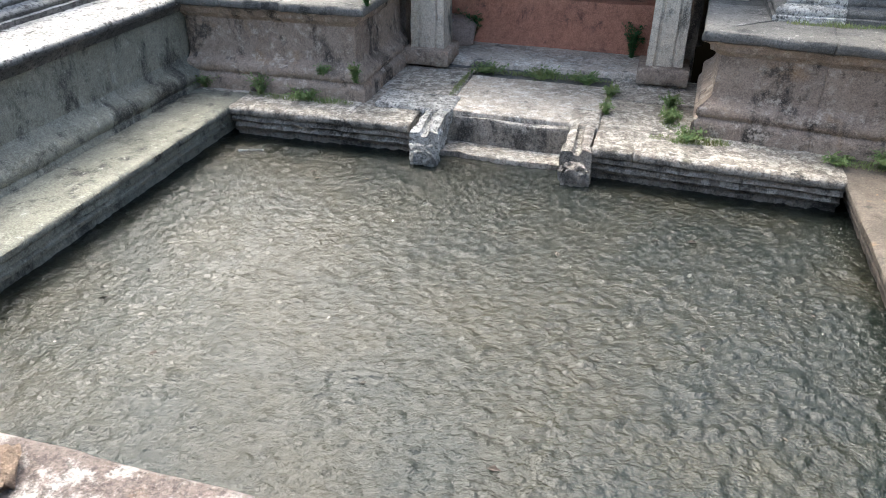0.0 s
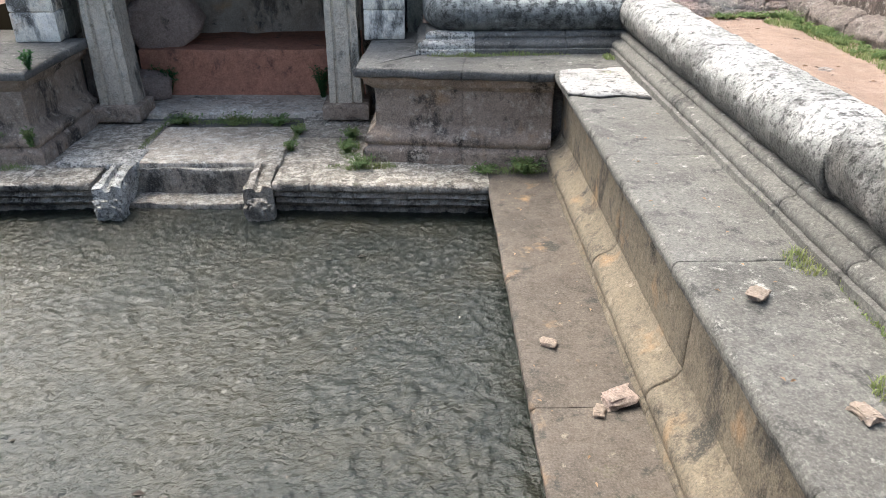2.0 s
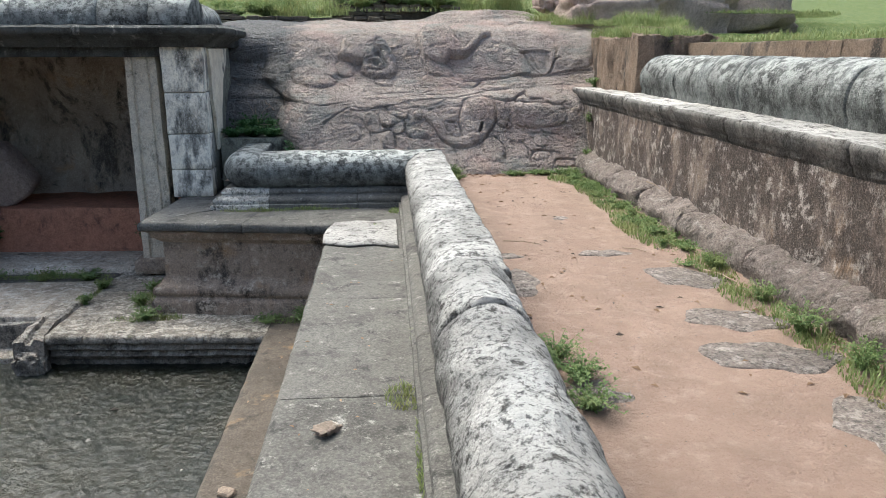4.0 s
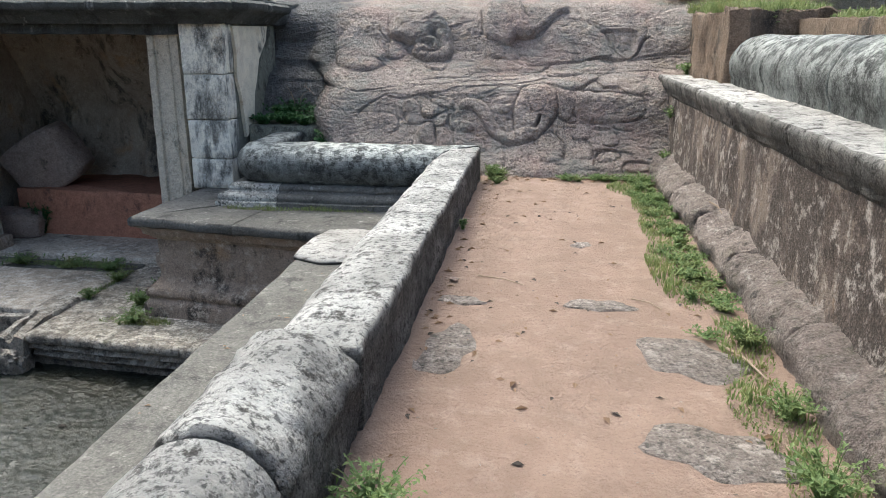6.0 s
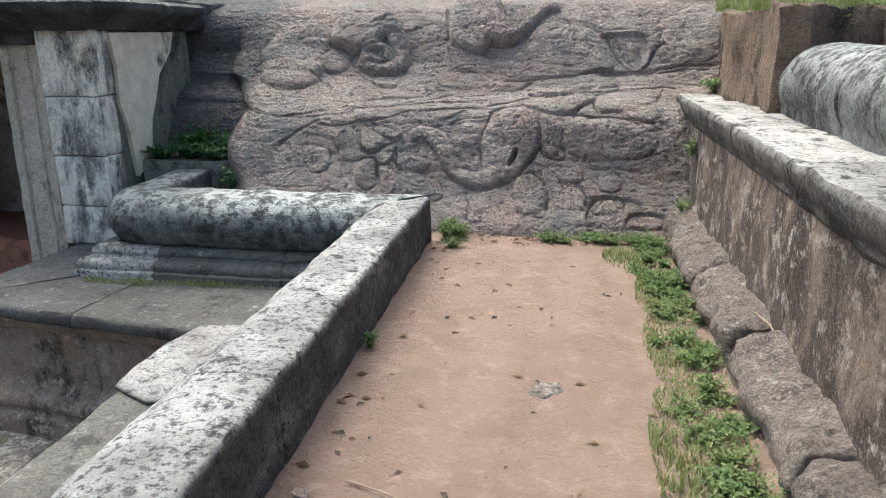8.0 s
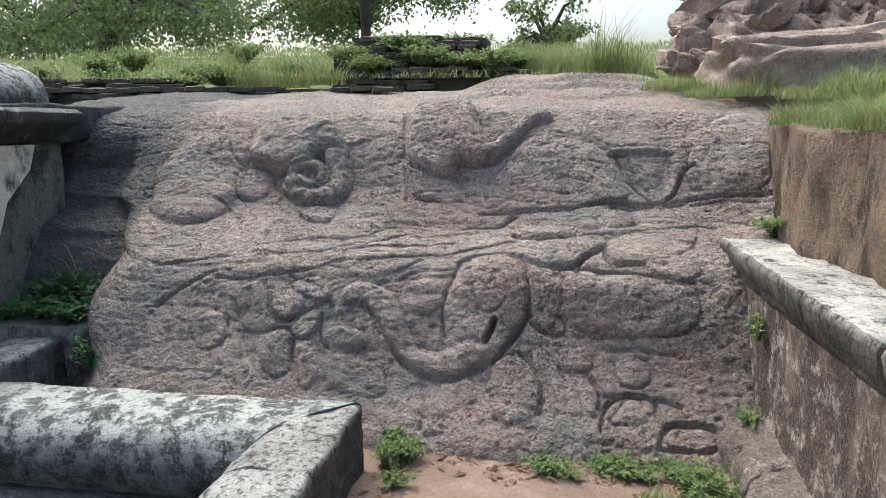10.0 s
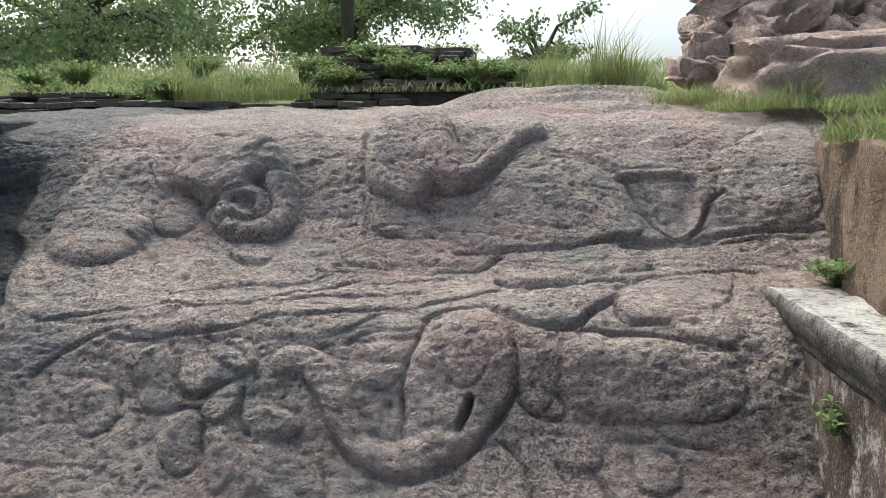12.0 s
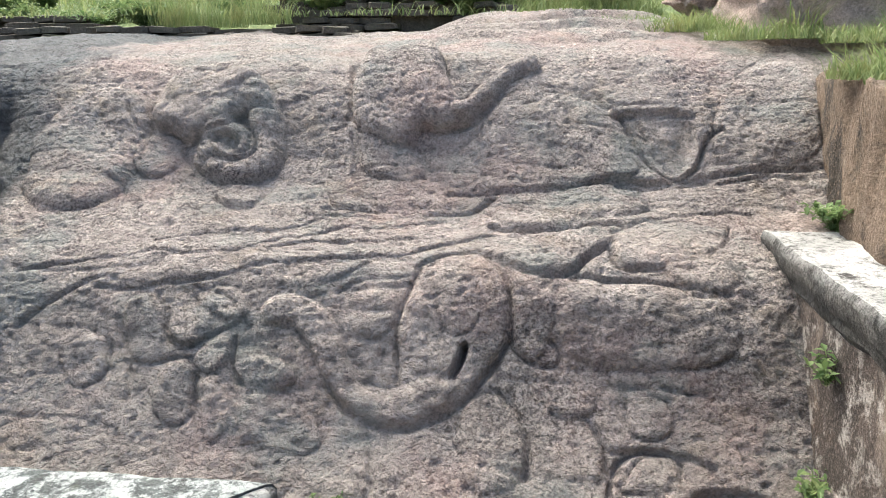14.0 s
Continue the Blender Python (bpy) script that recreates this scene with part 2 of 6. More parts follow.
def leaf_material(name, a, b, dry=0.0):
    m, nt, bsdf, geo = material(name)
    col = mix(nt, geo.outputs["Random Per Island"], a, b)
    if dry:
        col = mix(nt, ramp(nt, noise_tex(nt, geo.outputs["Position"], 3.0, 3), 0.5, 0.7, 0, dry), col, (0.28, 0.25, 0.1))
    nt.links.new(col, bsdf.inputs["Base Color"])
    bsdf.inputs["Roughness"].default_value = 0.6
    bsdf.inputs["Specular IOR Level"].default_value = 0.25
    trans = nt.nodes.new("ShaderNodeBsdfTranslucent")
    nt.links.new(col, trans.inputs["Color"])
    both = nt.nodes.new("ShaderNodeMixShader")
    both.inputs[0].default_value = 0.35
    nt.links.new(bsdf.outputs[0], both.inputs[1])
    nt.links.new(trans.outputs[0], both.inputs[2])
    nt.links.new(both.outputs[0], nt.nodes["Material Output"].inputs["Surface"])
    return m


GRASS = leaf_material("grass", (0.15, 0.21, 0.07), (0.3, 0.34, 0.15), 0.6)
WEED = leaf_material("weed_leaves", (0.11, 0.18, 0.065), (0.23, 0.3, 0.12), 0.4)
# weed green made darker for niche and cleft, the shade put into the colour
DARK_WEED = leaf_material("weeds_darkened_for_shade", (0.035, 0.1, 0.04), (0.07, 0.15, 0.05))
FOLIAGE = leaf_material("tree_leaves", (0.1, 0.16, 0.07), (0.22, 0.27, 0.12))
DRY = leaf_material("dry_leaves", (0.2, 0.125, 0.075), (0.34, 0.23, 0.15))
BARK = simple("bark", (0.1, 0.08, 0.065), (0.06, 0.05, 0.04), 5, 0.9, 0.8)
TWIG = simple("twig", (0.42, 0.33, 0.24), (0.3, 0.22, 0.16), 12, 0.9)


def water_material():
    m, nt, bsdf, geo = material("pool_water")
    pos = geo.outputs["Position"]
    col = mix(nt, ramp(nt, noise_tex(nt, pos, 0.9, 4), 0.4, 0.65), (0.008, 0.012, 0.01), (0.02, 0.02, 0.013))
    nt.links.new(col, bsdf.inputs["Base Color"])
    bsdf.inputs["Roughness"].default_value = 0.02
    bsdf.inputs["IOR"].default_value = 1.4
    bsdf.inputs["Specular IOR Level"].default_value = 0.5
    a, b = noise_tex(nt, pos, 26, 4, 0.6), noise_tex(nt, pos, 60, 3, 0.5)
    add = nt.nodes.new("ShaderNodeMath")
    add.operation = "ADD"
    nt.links.new(a, add.inputs[0])
    nt.links.new(product(nt, b, 0.25), add.inputs[1])
    bump(nt, bsdf, add.outputs[0], 0.9, 0.022)
    return m


WATER = water_material()


def ground_material():
    m, nt, bsdf, geo = material("ground_earth_and_grass")
    pos = geo.outputs["Position"]
    sep = nt.nodes.new("ShaderNodeSeparateXYZ")
    nt.links.new(pos, sep.inputs[0])
    n = noise_tex(nt, pos, 1.1, 6)
    turf = mix(nt, ramp(nt, noise_tex(nt, pos, 9, 6, 0.7), 0.3, 0.7), (0.07, 0.12, 0.025), (0.16, 0.19, 0.06))
    earth = mix(nt, ramp(nt, n, 0.35, 0.65), (0.36, 0.255, 0.2), (0.295, 0.205, 0.16))
    fine = noise_tex(nt, pos, 40, 6, 0.7)
    earth = mix(nt, ramp(nt, fine, 0.3, 0.8, 0, 0.35), earth, (0.25, 0.16, 0.11))
    damp = noise_tex(nt, pos, 2.7, 7, 0.65)
    earth = mix(nt, ramp(nt, damp, 0.46, 0.6, 0, 0.85), earth, (0.27, 0.19, 0.145))
    pale = noise_tex(nt, pos, 6.3, 7, 0.7)
    earth = mix(nt, ramp(nt, pale, 0.52, 0.66, 0, 0.5), earth, (0.44, 0.33, 0.27))
    scuff = noise_tex(nt, pos, 4.2, 5, 0.55, (1.0, 0.6, 1.0))
    earth = mix(nt, ramp(nt, scuff, 0.55, 0.68, 0, 0.6), earth, (0.24, 0.165, 0.125))
    grit = noise_tex(nt, pos, 120, 3, 0.6)
    earth = mix(nt, ramp(nt, grit, 0.56, 0.68, 0, 0.5), earth, (0.2, 0.14, 0.1))
    col = mix(nt, ramp(nt, sep.outputs["Z"], 0.35, 0.9), earth, turf)
    nt.links.new(col, bsdf.inputs["Base Color"])
    bsdf.inputs["Roughness"].default_value = 0.95
    lumps = nt.nodes.new("ShaderNodeMath")
    lumps.operation = "ADD"
    nt.links.new(product(nt, fine, 0.5), lumps.inputs[0])
    nt.links.new(damp, lumps.inputs[1])
    bump(nt, bsdf, lumps.outputs[0], 0.9, 0.07)
    return m


GROUND = ground_material()

# ---- building helpers ----
def link_mesh(name, verts, faces, mat, parent=None, label="", smooth=True, sharp=40):
    me = bpy.data.meshes.new(name)
    me.from_pydata(verts, [], faces)
    me.materials.append(mat)
    if smooth:
        me.shade_smooth()
        me.set_sharp_from_angle(angle=radians(sharp))
    ob = new(name, me)
    if parent:
        ob.parent = parent
    if label:
        ob["label"] = label
    return ob


def part(name, bm, mat, parent=None, label="", sharp=40):
    bmesh.ops.recalc_face_normals(bm, faces=bm.faces)
    me = bpy.data.meshes.new(name)
    bm.to_mesh(me)
    bm.free()
    me.materials.append(mat)
    me.shade_smooth()
    me.set_sharp_from_angle(angle=radians(sharp))
    ob = new(name, me)
    if parent:
        ob.parent = parent
    if label:
        ob["label"] = label
    return ob


def thing(name, label, category, kind="", group="", at=(0, 0, 0)):
    ob = new(name)
    ob.location = at
    return tagged(ob, label, category, group, kind)


def wobble(p, amp, scale):
    """p moved by smooth noise in three directions, at two scales."""
    q = Vector(p) * scale
    a = noise.noise_vector(q) + 0.5 * noise.noise_vector(q * 3.1 + Vector((7, 3, 1)))
    return Vector(p) + a * amp


def resample(points, step):
    """A closed outline with extra points, its corners kept."""
    out = []
    for (ax, ay), (bx, by) in zip(points, points[1:] + points[:1]):
        n = max(1, round(math.hypot(bx - ax, by - ay) / step))
        out += [(ax + (bx - ax) * k / n, ay + (by - ay) * k / n) for k in range(n)]
    return out


def arc(cx, cz, rx, rz, a0, a1, n):
    return [(cx + rx * math.cos(radians(a0 + (a1 - a0) * k / n)), cz + rz * math.sin(radians(a0 + (a1 - a0) * k / n))) for k in range(n + 1)]


def block(name, outline, a, b, inward, mat, parent, mitre=(0, 0), step=0.05, amp=0.008, scale=5.0, joint=0.012, label="", grow=0.0, lift=0.0):
    """One stone of a moulded run: outline of (distance inward, height), drawn from a to b (x, y); mitre: how the ends shear with the distance."""
    a, b, n = Vector(a), Vector(b), Vector(inward).normalized()
    t = (b - a).normalized()
    length = (b - a).length
    ring = resample(outline, step)
    cd = sum(p[0] for p in ring) / len(ring)
    cz = sum(p[1] for p in ring) / len(ring)
    count = max(2, round(length / step))
    stops = [0.0, joint] + [length * k / count for k in range(1, count)] + [length - joint, length]
    verts, faces = [], []
    for i, s in enumerate(stops):
        pull = 1.0 if (i == 0 and not mitre[0]) or (i == len(stops) - 1 and not mitre[1]) else 0.0
        for d, z in ring:
            r = math.hypot(d - cd, z - cz) or 1
            k = (1 - pull * joint * 1.1 / r) * (1 + grow)
            dd, zz = cd + (d - cd) * k, cz + (z - cz) * k + lift
            f = s / length
            p = a + t * (s + dd * (mitre[0] * (1 - f) + mitre[1] * f)) + n * dd
            verts.append(wobble((p.x, p.y, zz), amp, scale))
    m = len(ring)
    for i in range(len(stops) - 1):
        for j in range(m):
            k = (j + 1) % m
            faces.append((i * m + j, i * m + k, (i + 1) * m + k, (i + 1) * m + j))
    faces.append(tuple(range(m - 1, -1, -1)))
    faces.append(tuple((len(stops) - 1) * m + j for j in range(m)))
    me_ob = link_mesh(name, verts, faces, mat, parent, label, sharp=50)
    bm = bmesh.new()
    bm.from_mesh(me_ob.data)
    bmesh.ops.recalc_face_normals(bm, faces=bm.faces)
    bm.to_mesh(me_ob.data)
    bm.free()
    return me_ob


def run(name, outline, a, b, inward, mat, parent, cuts, mitre=(0, 0), **more):
    """A row of stones from a to b, parted at the fractions in cuts."""
    a, b = Vector(a), Vector(b)
    stops = [0.0, *cuts, 1.0]
    for i, (f, g) in enumerate(zip(stops, stops[1:])):
        ends = (mitre[0] if f == 0 else 0, mitre[1] if g == 1 else 0)
        lift = more.get("lift", 0) + random.uniform(-0.004, 0.004)
        block(name, outline, a + (b - a) * f, a + (b - a) * g, inward, mat, parent, ends, **{**more, "lift": lift})


def box_outline(d0, d1, z0, z1, r=0.012):
    return [(d0 + r, z0), (d1 - r, z0), (d1, z0 + r), (d1, z1 - r), (d1 - r, z1), (d0 + r, z1), (d0, z1 - r), (d0, z0 + r)]


def slab(name, corners, z0, z1, mat, parent=None, label="", step=0.08, amp=0.008, scale=5.0, r=0.015):
    """A flat stone with any outline of corners (x, y), with softened edges."""
    ring = resample(list(corners), step)
    cx = sum(p[0] for p in ring) / len(ring)
    cy = sum(p[1] for p in ring) / len(ring)
    levels = [(z0, r), (z0 + r, 0), (z1 - r, 0), (z1, r)]
    if z1 - z0 > 0.2:
        k = max(2, round((z1 - z0) / 0.12))
        levels[2:2] = [(z0 + (z1 - z0) * j / k, 0) for j in range(1, k)]
    verts, faces = [], []
    for z, inset in levels:
        for x, y in ring:
            d = math.hypot(x - cx, y - cy) or 1
            verts.append(wobble((x + (cx - x) / d * inset, y + (cy - y) / d * inset, z), amp, scale))
    m = len(ring)
    for i in range(len(levels) - 1):
        for j in range(m):
            k = (j + 1) % m
            faces.append((i * m + j, i * m + k, (i + 1) * m + k, (i + 1) * m + j))
    faces.append(tuple(range(m - 1, -1, -1)))
    faces.append(tuple((len(levels) - 1) * m + j for j in range(m)))
    ob = link_mesh(name, verts, faces, mat, parent, label, sharp=50)
    bm = bmesh.new()
    bm.from_mesh(ob.data)
    bmesh.ops.recalc_face_normals(bm, faces=bm.faces)
    bm.to_mesh(ob.data)
    bm.free()
    return ob


def lump(size, amp=0.15, scale=1.6, seed=0, div=4, flat=0.0):
    """A rough boulder as a bmesh round the origin."""
    bm = bmesh.new()
    bmesh.ops.create_icosphere(bm, subdivisions=div, radius=1.0)
    off = Vector((seed * 3.7, seed * 1.3, seed * 2.1))
    for v in bm.verts:
        p = v.co.copy()
        q = Vector([math.copysign(abs(c) ** (1 - flat), c) for c in p]) if flat else p
        k = 1 + amp * (noise.noise(p * scale + off) + 0.5 * noise.noise(p * scale * 3 + off))
        v.co = Vector((q.x * size[0], q.y * size[1], q.z * size[2])) * k
    return bm

# ---- ground ----
def rise(x, y):
    """Height of the ground: the low court and path, and the terrace north and east of them."""
    north = min(1, max(0, (y - 10.6) / 1.0))
    east = min(1, max(0, (x - 6.9) / 0.4))
    h = max(1.85 * north, 1.68 * east)
    h += (0.22 * min(1, max(0, (y - 12.6) / 0.5)) + 0.15 * min(8.0, max(0, y - 13.0))) * north
    return h + 0.012 * noise.noise((x * 2.1, y * 2.1, 0)) + 0.008 * noise.noise((x * 5.5, y * 5.5, 2)) + (0.06 * noise.noise((x * 0.7, y * 0.7, 4)) if h > 0.5 else 0)


def axis(lo, hi, inner, step):
    vals = [lo + k * step for k in range(round((hi - lo) / step) + 1)]
    for k in inner:
        vals += [lo - k, hi + k]
    return sorted(vals)


FAR = (0.6, 1.5, 3, 5, 8, 13, 22, 40, 80, 160, 400, 900)
gx, gy = axis(-7.0, 7.6, FAR, 0.1), axis(-1.6, 13.6, FAR, 0.1)


def no_ground(x, y):
    ring = -6.45 < x < 3.95 and -0.05 < y < 8.4
    niche = -4.5 < x < 1.3 and 6.0 < y < 12.6
    return ring or niche


gv = [(x, y, rise(x, y)) for y in gy for x in gx]
gf = []
for j in range(len(gy) - 1):
    for i in range(len(gx) - 1):
        if not no_ground((gx[i] + gx[i + 1]) / 2, (gy[j] + gy[j + 1]) / 2):
            k = j * len(gx) + i
            gf.append((k, k + 1, k + 1 + len(gx), k + len(gx)))
tagged(link_mesh("ground", gv, gf, GROUND, sharp=80), "sandy red earth path and grassy terrace round the pool", "ground", kind="structure")

# ---- pool ----
BED_Z, WATER_Z, BENCH_Z, LEDGE_Z = -2.3, -1.73, -1.34, -0.26
pool_bed = slab("pool_bed", [(-5.2, 1.2), (2.7, 1.2), (2.7, 7.6), (-5.2, 7.6)], BED_Z - 0.2, BED_Z, SLUDGE, amp=0.0, step=1.0)
tagged(pool_bed, "dark silty bed under the pool water", "pool bed", kind="structure")
NX, NYW, GAP = 352, 288, 0.022
wv = []
for j in range(NYW):
    for i in range(NX):
        p = Vector((-5.1 + GAP * i, 1.3 + GAP * j, 0))
        q = p + noise.noise_vector(p * 3.0) * 0.06
        sharp = abs(noise.noise(Vector((q.x * 10.5, q.y * 14.0, 3.3))))
        small = abs(noise.noise(Vector((q.x * 20.0 + 4, q.y * 25.0, 8.1))))
        wv.append((p.x, p.y, WATER_Z + 0.034 * sharp + 0.019 * small + 0.006 * noise.noise(p * 4)))
wf = [(j * NX + i, j * NX + i + 1, (j + 1) * NX + i + 1, (j + 1) * NX + i) for j in range(NYW - 1) for i in range(NX - 1)]
tagged(link_mesh("water", wv, wf, WATER, sharp=180), "dark rippled greenish water filling the stone bath", "water", kind="structure")

# outlines: distance inward from the outer face of the wall (0 at the path side), and height
def roll_outline(top, width=0.47, foot=-0.03):
    """Coping: the taller stones are round on both sides, the lower ones straight on the path side."""
    mid, rx = width * 0.52, width * 0.5
    if top > 0.42:
        body = [(0.02, -0.35), (0.012, top * 0.3)] + arc(mid, top * 0.46, rx + 0.01, top * 0.54, 168, -62, 20)
    else:
        body = [(0.0, -0.35), (0.0, top - 0.03), (0.01, top - 0.008), (0.03, top)]
        body += arc(mid, top * 0.42, rx, top * 0.58, 78, -62, 12)
    return body + [(width * 0.7, foot), (width * 0.7, -0.35)]


MOULD = [(0.30, -0.30), (0.30, -0.03), (0.40, -0.03), (0.435, -0.045), (0.45, -0.075), (0.44, -0.1), (0.46, -0.115),
         (0.50, -0.12), (0.53, -0.14), (0.54, -0.17), (0.53, -0.2), (0.56, -0.21), (0.565, -0.30)]
LEDGE = box_outline(0.30, 1.33, LEDGE_Z - 0.1, LEDGE_Z, 0.025)
CORBEL = [(0.6, LEDGE_Z - 0.2), (1.22, LEDGE_Z - 0.2), (1.24, LEDGE_Z - 0.16), (1.27, LEDGE_Z - 0.13), (1.28, LEDGE_Z - 0.1), (0.6, LEDGE_Z - 0.1)]
WALL = [(0.6, -1.5), (1.17, -1.5), (1.17, LEDGE_Z - 0.2), (0.6, LEDGE_Z - 0.2)]
FOOT = [(0.9, -1.5), (1.35, -1.5), (1.35, -1.30)] + arc(1.27, -1.2, 0.09, 0.1, -50, 80, 6) + [(1.24, -1.08), (1.2, -1.05), (1.175, -1.0), (0.9, -1.0)]
BENCH_TOP = [(0.9, BENCH_Z - 0.09), (2.02, BENCH_Z - 0.09), (2.04, BENCH_Z - 0.07), (2.04, BENCH_Z - 0.02), (2.015, BENCH_Z), (0.9, BENCH_Z)]
BENCH_SIDE = [(1.6, BED_Z), (1.9, BED_Z), (1.9, -1.62), (1.96, -1.6), (1.97, -1.56), (1.93, -1.52), (1.99, -1.5), (1.99, BENCH_Z - 0.09), (1.6, BENCH_Z - 0.09)]


def pool_side(name, label, a, b, inward, mats, roll_cuts, slab_cuts, bench_cuts, tops, bench_shift=0.0, low=(1, -1)):
    """One side of the pool: bench, wall with its foot and ledge, moulding and rounded coping; a and b lie on the outer face."""
    whole = thing(name, label, "stone wall", "structure")
    roll_m, slab_m, wall_m, foot_m, bench_m = mats
    a, b = Vector(a), Vector(b)
    stops = [0.0, *roll_cuts, 1.0]
    for f, g, top in zip(stops, stops[1:], tops):
        gap = (b - a).normalized() * (0.005 if top > 0.42 else 0.003)
        block("coping_stone", roll_outline(top), a + (b - a) * f + (gap if f else gap * 0), a + (b - a) * g - (gap if g < 1 else gap * 0), inward, roll_m, whole,
              (1 if f == 0 else 0, -1 if g == 1 else 0), amp=0.024 if top > 0.42 else 0.014, scale=5.0, joint=0.02 if top > 0.42 else 0.012, step=0.026, lift=random.uniform(-0.01, 0.006) if g < 1 else 0.0)
    run("moulding_stone", MOULD, a, b, inward, slab_m, whole, [c + 0.03 for c in roll_cuts], (1, -1), amp=0.006, step=0.03)
    run("ledge_slab", LEDGE, a, b, inward, slab_m, whole, slab_cuts, (1, -1), amp=0.007, step=0.06)
    run("corbel_course", CORBEL, a, b, inward, slab_m, whole, slab_cuts, low, amp=0.005, step=0.06)
    run("wall_panel", WALL, a, b, inward, wall_m, whole, slab_cuts, low, amp=0.008, step=0.09)
    run("foot_moulding", FOOT, a, b, inward, foot_m, whole, slab_cuts, low, amp=0.01, step=0.05)
    run("bench_slab", [(d + (bench_shift if d > 1.5 else 0), z) for d, z in BENCH_TOP], a, b, inward, bench_m, whole, bench_cuts, low, amp=0.008, step=0.06)
    run("bench_kerb", [(d + bench_shift, z) for d, z in BENCH_SIDE], a, b, inward, bench_m, whole, bench_cuts, low, amp=0.012, step=0.06)
    return whole


SE, NE, SW, NW = (4.02, -0.2), (4.02, 8.46), (-6.5, -0.2), (-6.5, 8.46)
pool_side("wall_east", "lichen-spotted rounded stone coping over the ledge, wall and bench beside the pool", SE, NE, (-1, 0),
          (ROLL, SLAB, OCHRE, OCHRE, BENCH), (0.1, 0.298, 0.392, 0.633, 0.912), (0.17, 0.36, 0.55, 0.86), (0.24, 0.37, 0.555, 0.79),
          (0.45, 0.455, 0.47, 0.385, 0.375, 0.37), low=(1, 0))
pool_side("wall_south", "mottled grey and reddish stone ledge with a rounded coping above the pool", SW, SE, (0, 1),
          (ROLL, SOUTH, OCHRE, OCHRE, BENCH), (0.25, 0.5, 0.75), (0.18, 0.38, 0.535, 0.63, 0.8), (0.3, 0.6), (0.45, 0.47, 0.48, 0.5))
pool_side("wall_west", "dark stained stone wall with cornice, rounded foot and bench along the pool", NW, SW, (1, 0),
          (ROLL, ROLL, WEST, WEST, WEST), (0.3, 0.6), (0.28, 0.52, 0.75), (0.2, 0.42, 0.7), (0.4, 0.42, 0.45), 0.02, low=(0, -1))

# ---- north side: kerb, plinths, channel ----
kerb = thing("north_kerb", "pale weathered stone kerb with a moulded face along the pool", "kerb", "structure")
KERB_TOP = [(-0.9, BENCH_Z - 0.1), (0.03, BENCH_Z - 0.1), (0.05, BENCH_Z - 0.08), (0.05, BENCH_Z - 0.025), (0.025, BENCH_Z), (-0.9, BENCH_Z)]
KERB_SIDE = [(-0.4, BED_Z), (-0.1, BED_Z), (-0.1, -1.66), (-0.05, -1.63), (-0.02, -1.59), (-0.06, -1.55), (-0.03, -1.52), (0.02, -1.5),
             (0.0, -1.46), (0.0, BENCH_Z - 0.1), (-0.4, BENCH_Z - 0.1)]
for ends, cuts in ((((-4.46, 6.8), (-2.3, 6.83)), (0.33, 0.66)), (((-0.33, 6.75), (2.0, 6.6)), (0.17, 0.72))):
    run("kerb_stone", KERB_TOP, ends[0], ends[1], (0, -1), NORTH_BENCH, kerb, cuts, amp=0.012, step=0.05)
    run("kerb_face", KERB_SIDE, ends[0], ends[1], (0, -1), NORTH_BENCH, kerb, (0.3, 0.62), amp=0.012, step=0.05)
floor_slabs = thing("court_floor", "worn pale stone slabs in front of the niche, weeds in the joints", "stone floor", "structure")
for x0, x1, y0, y1, dz, mat in ((-5.4, -3.6, 7.2, 8.3, 0.0, NORTH_BENCH), (-3.6, -2.05, 7.5, 8.9, 0.004, NORTH_BENCH),
                                (-2.03, -0.33, 7.27, 8.55, 0.03, PALE), (-0.31, 0.7, 7.35, 8.2, 0.0, NORTH_BENCH), (-0.31, 0.75, 8.22, 9.1, 0.006, NORTH_BENCH),
                                (0.7, 2.9, 7.3, 8.2, -0.005, NORTH_BENCH), (-3.3, -2.05, 8.92, 10.2, 0.0, SLAB), (-2.03, -0.33, 8.57, 9.0, 0.0, SLAB),
                                (-2.7, 0.3, 9.02, 10.2, 0.07, PALE)):
    slab("floor_slab", [(x0, y0), (x1, y0), (x1, y1), (x0, y1)], -1.62, BENCH_Z + dz, mat, floor_slabs, amp=0.012)
slab("channel_face", [(-2.0, 7.25), (-0.35, 7.15), (-0.35, 7.6), (-2.0, 7.6)], BED_Z, BENCH_Z - 0.03, NORTH_BENCH, floor_slabs, "stained face of the water channel", amp=0.02)
slab("channel_step", [(-2.1, 6.95), (-0.3, 6.85), (-0.3, 7.3), (-2.1, 7.3)], BED_Z, -1.66, NORTH_BENCH, floor_slabs, amp=0.02)

PLINTH = [(-0.6, -1.4), (0.14, -1.4), (0.14, -1.2), (0.12, -1.17), (0.1, -1.16)] + arc(0.06, -1.08, 0.06, 0.07, -60, 80, 6) + \
         [(0.05, -0.99), (0.02, -0.96), (0.0, -0.93), (0.0, -0.52), (0.03, -0.5), (0.05, -0.47), (0.09, -0.45), (0.1, -0.4), (0.14, -0.37),
          (0.17, -0.36), (0.185, -0.34), (0.185, -0.29), (0.17, -0.265), (0.14, LEDGE_Z), (-0.6, LEDGE_Z)]


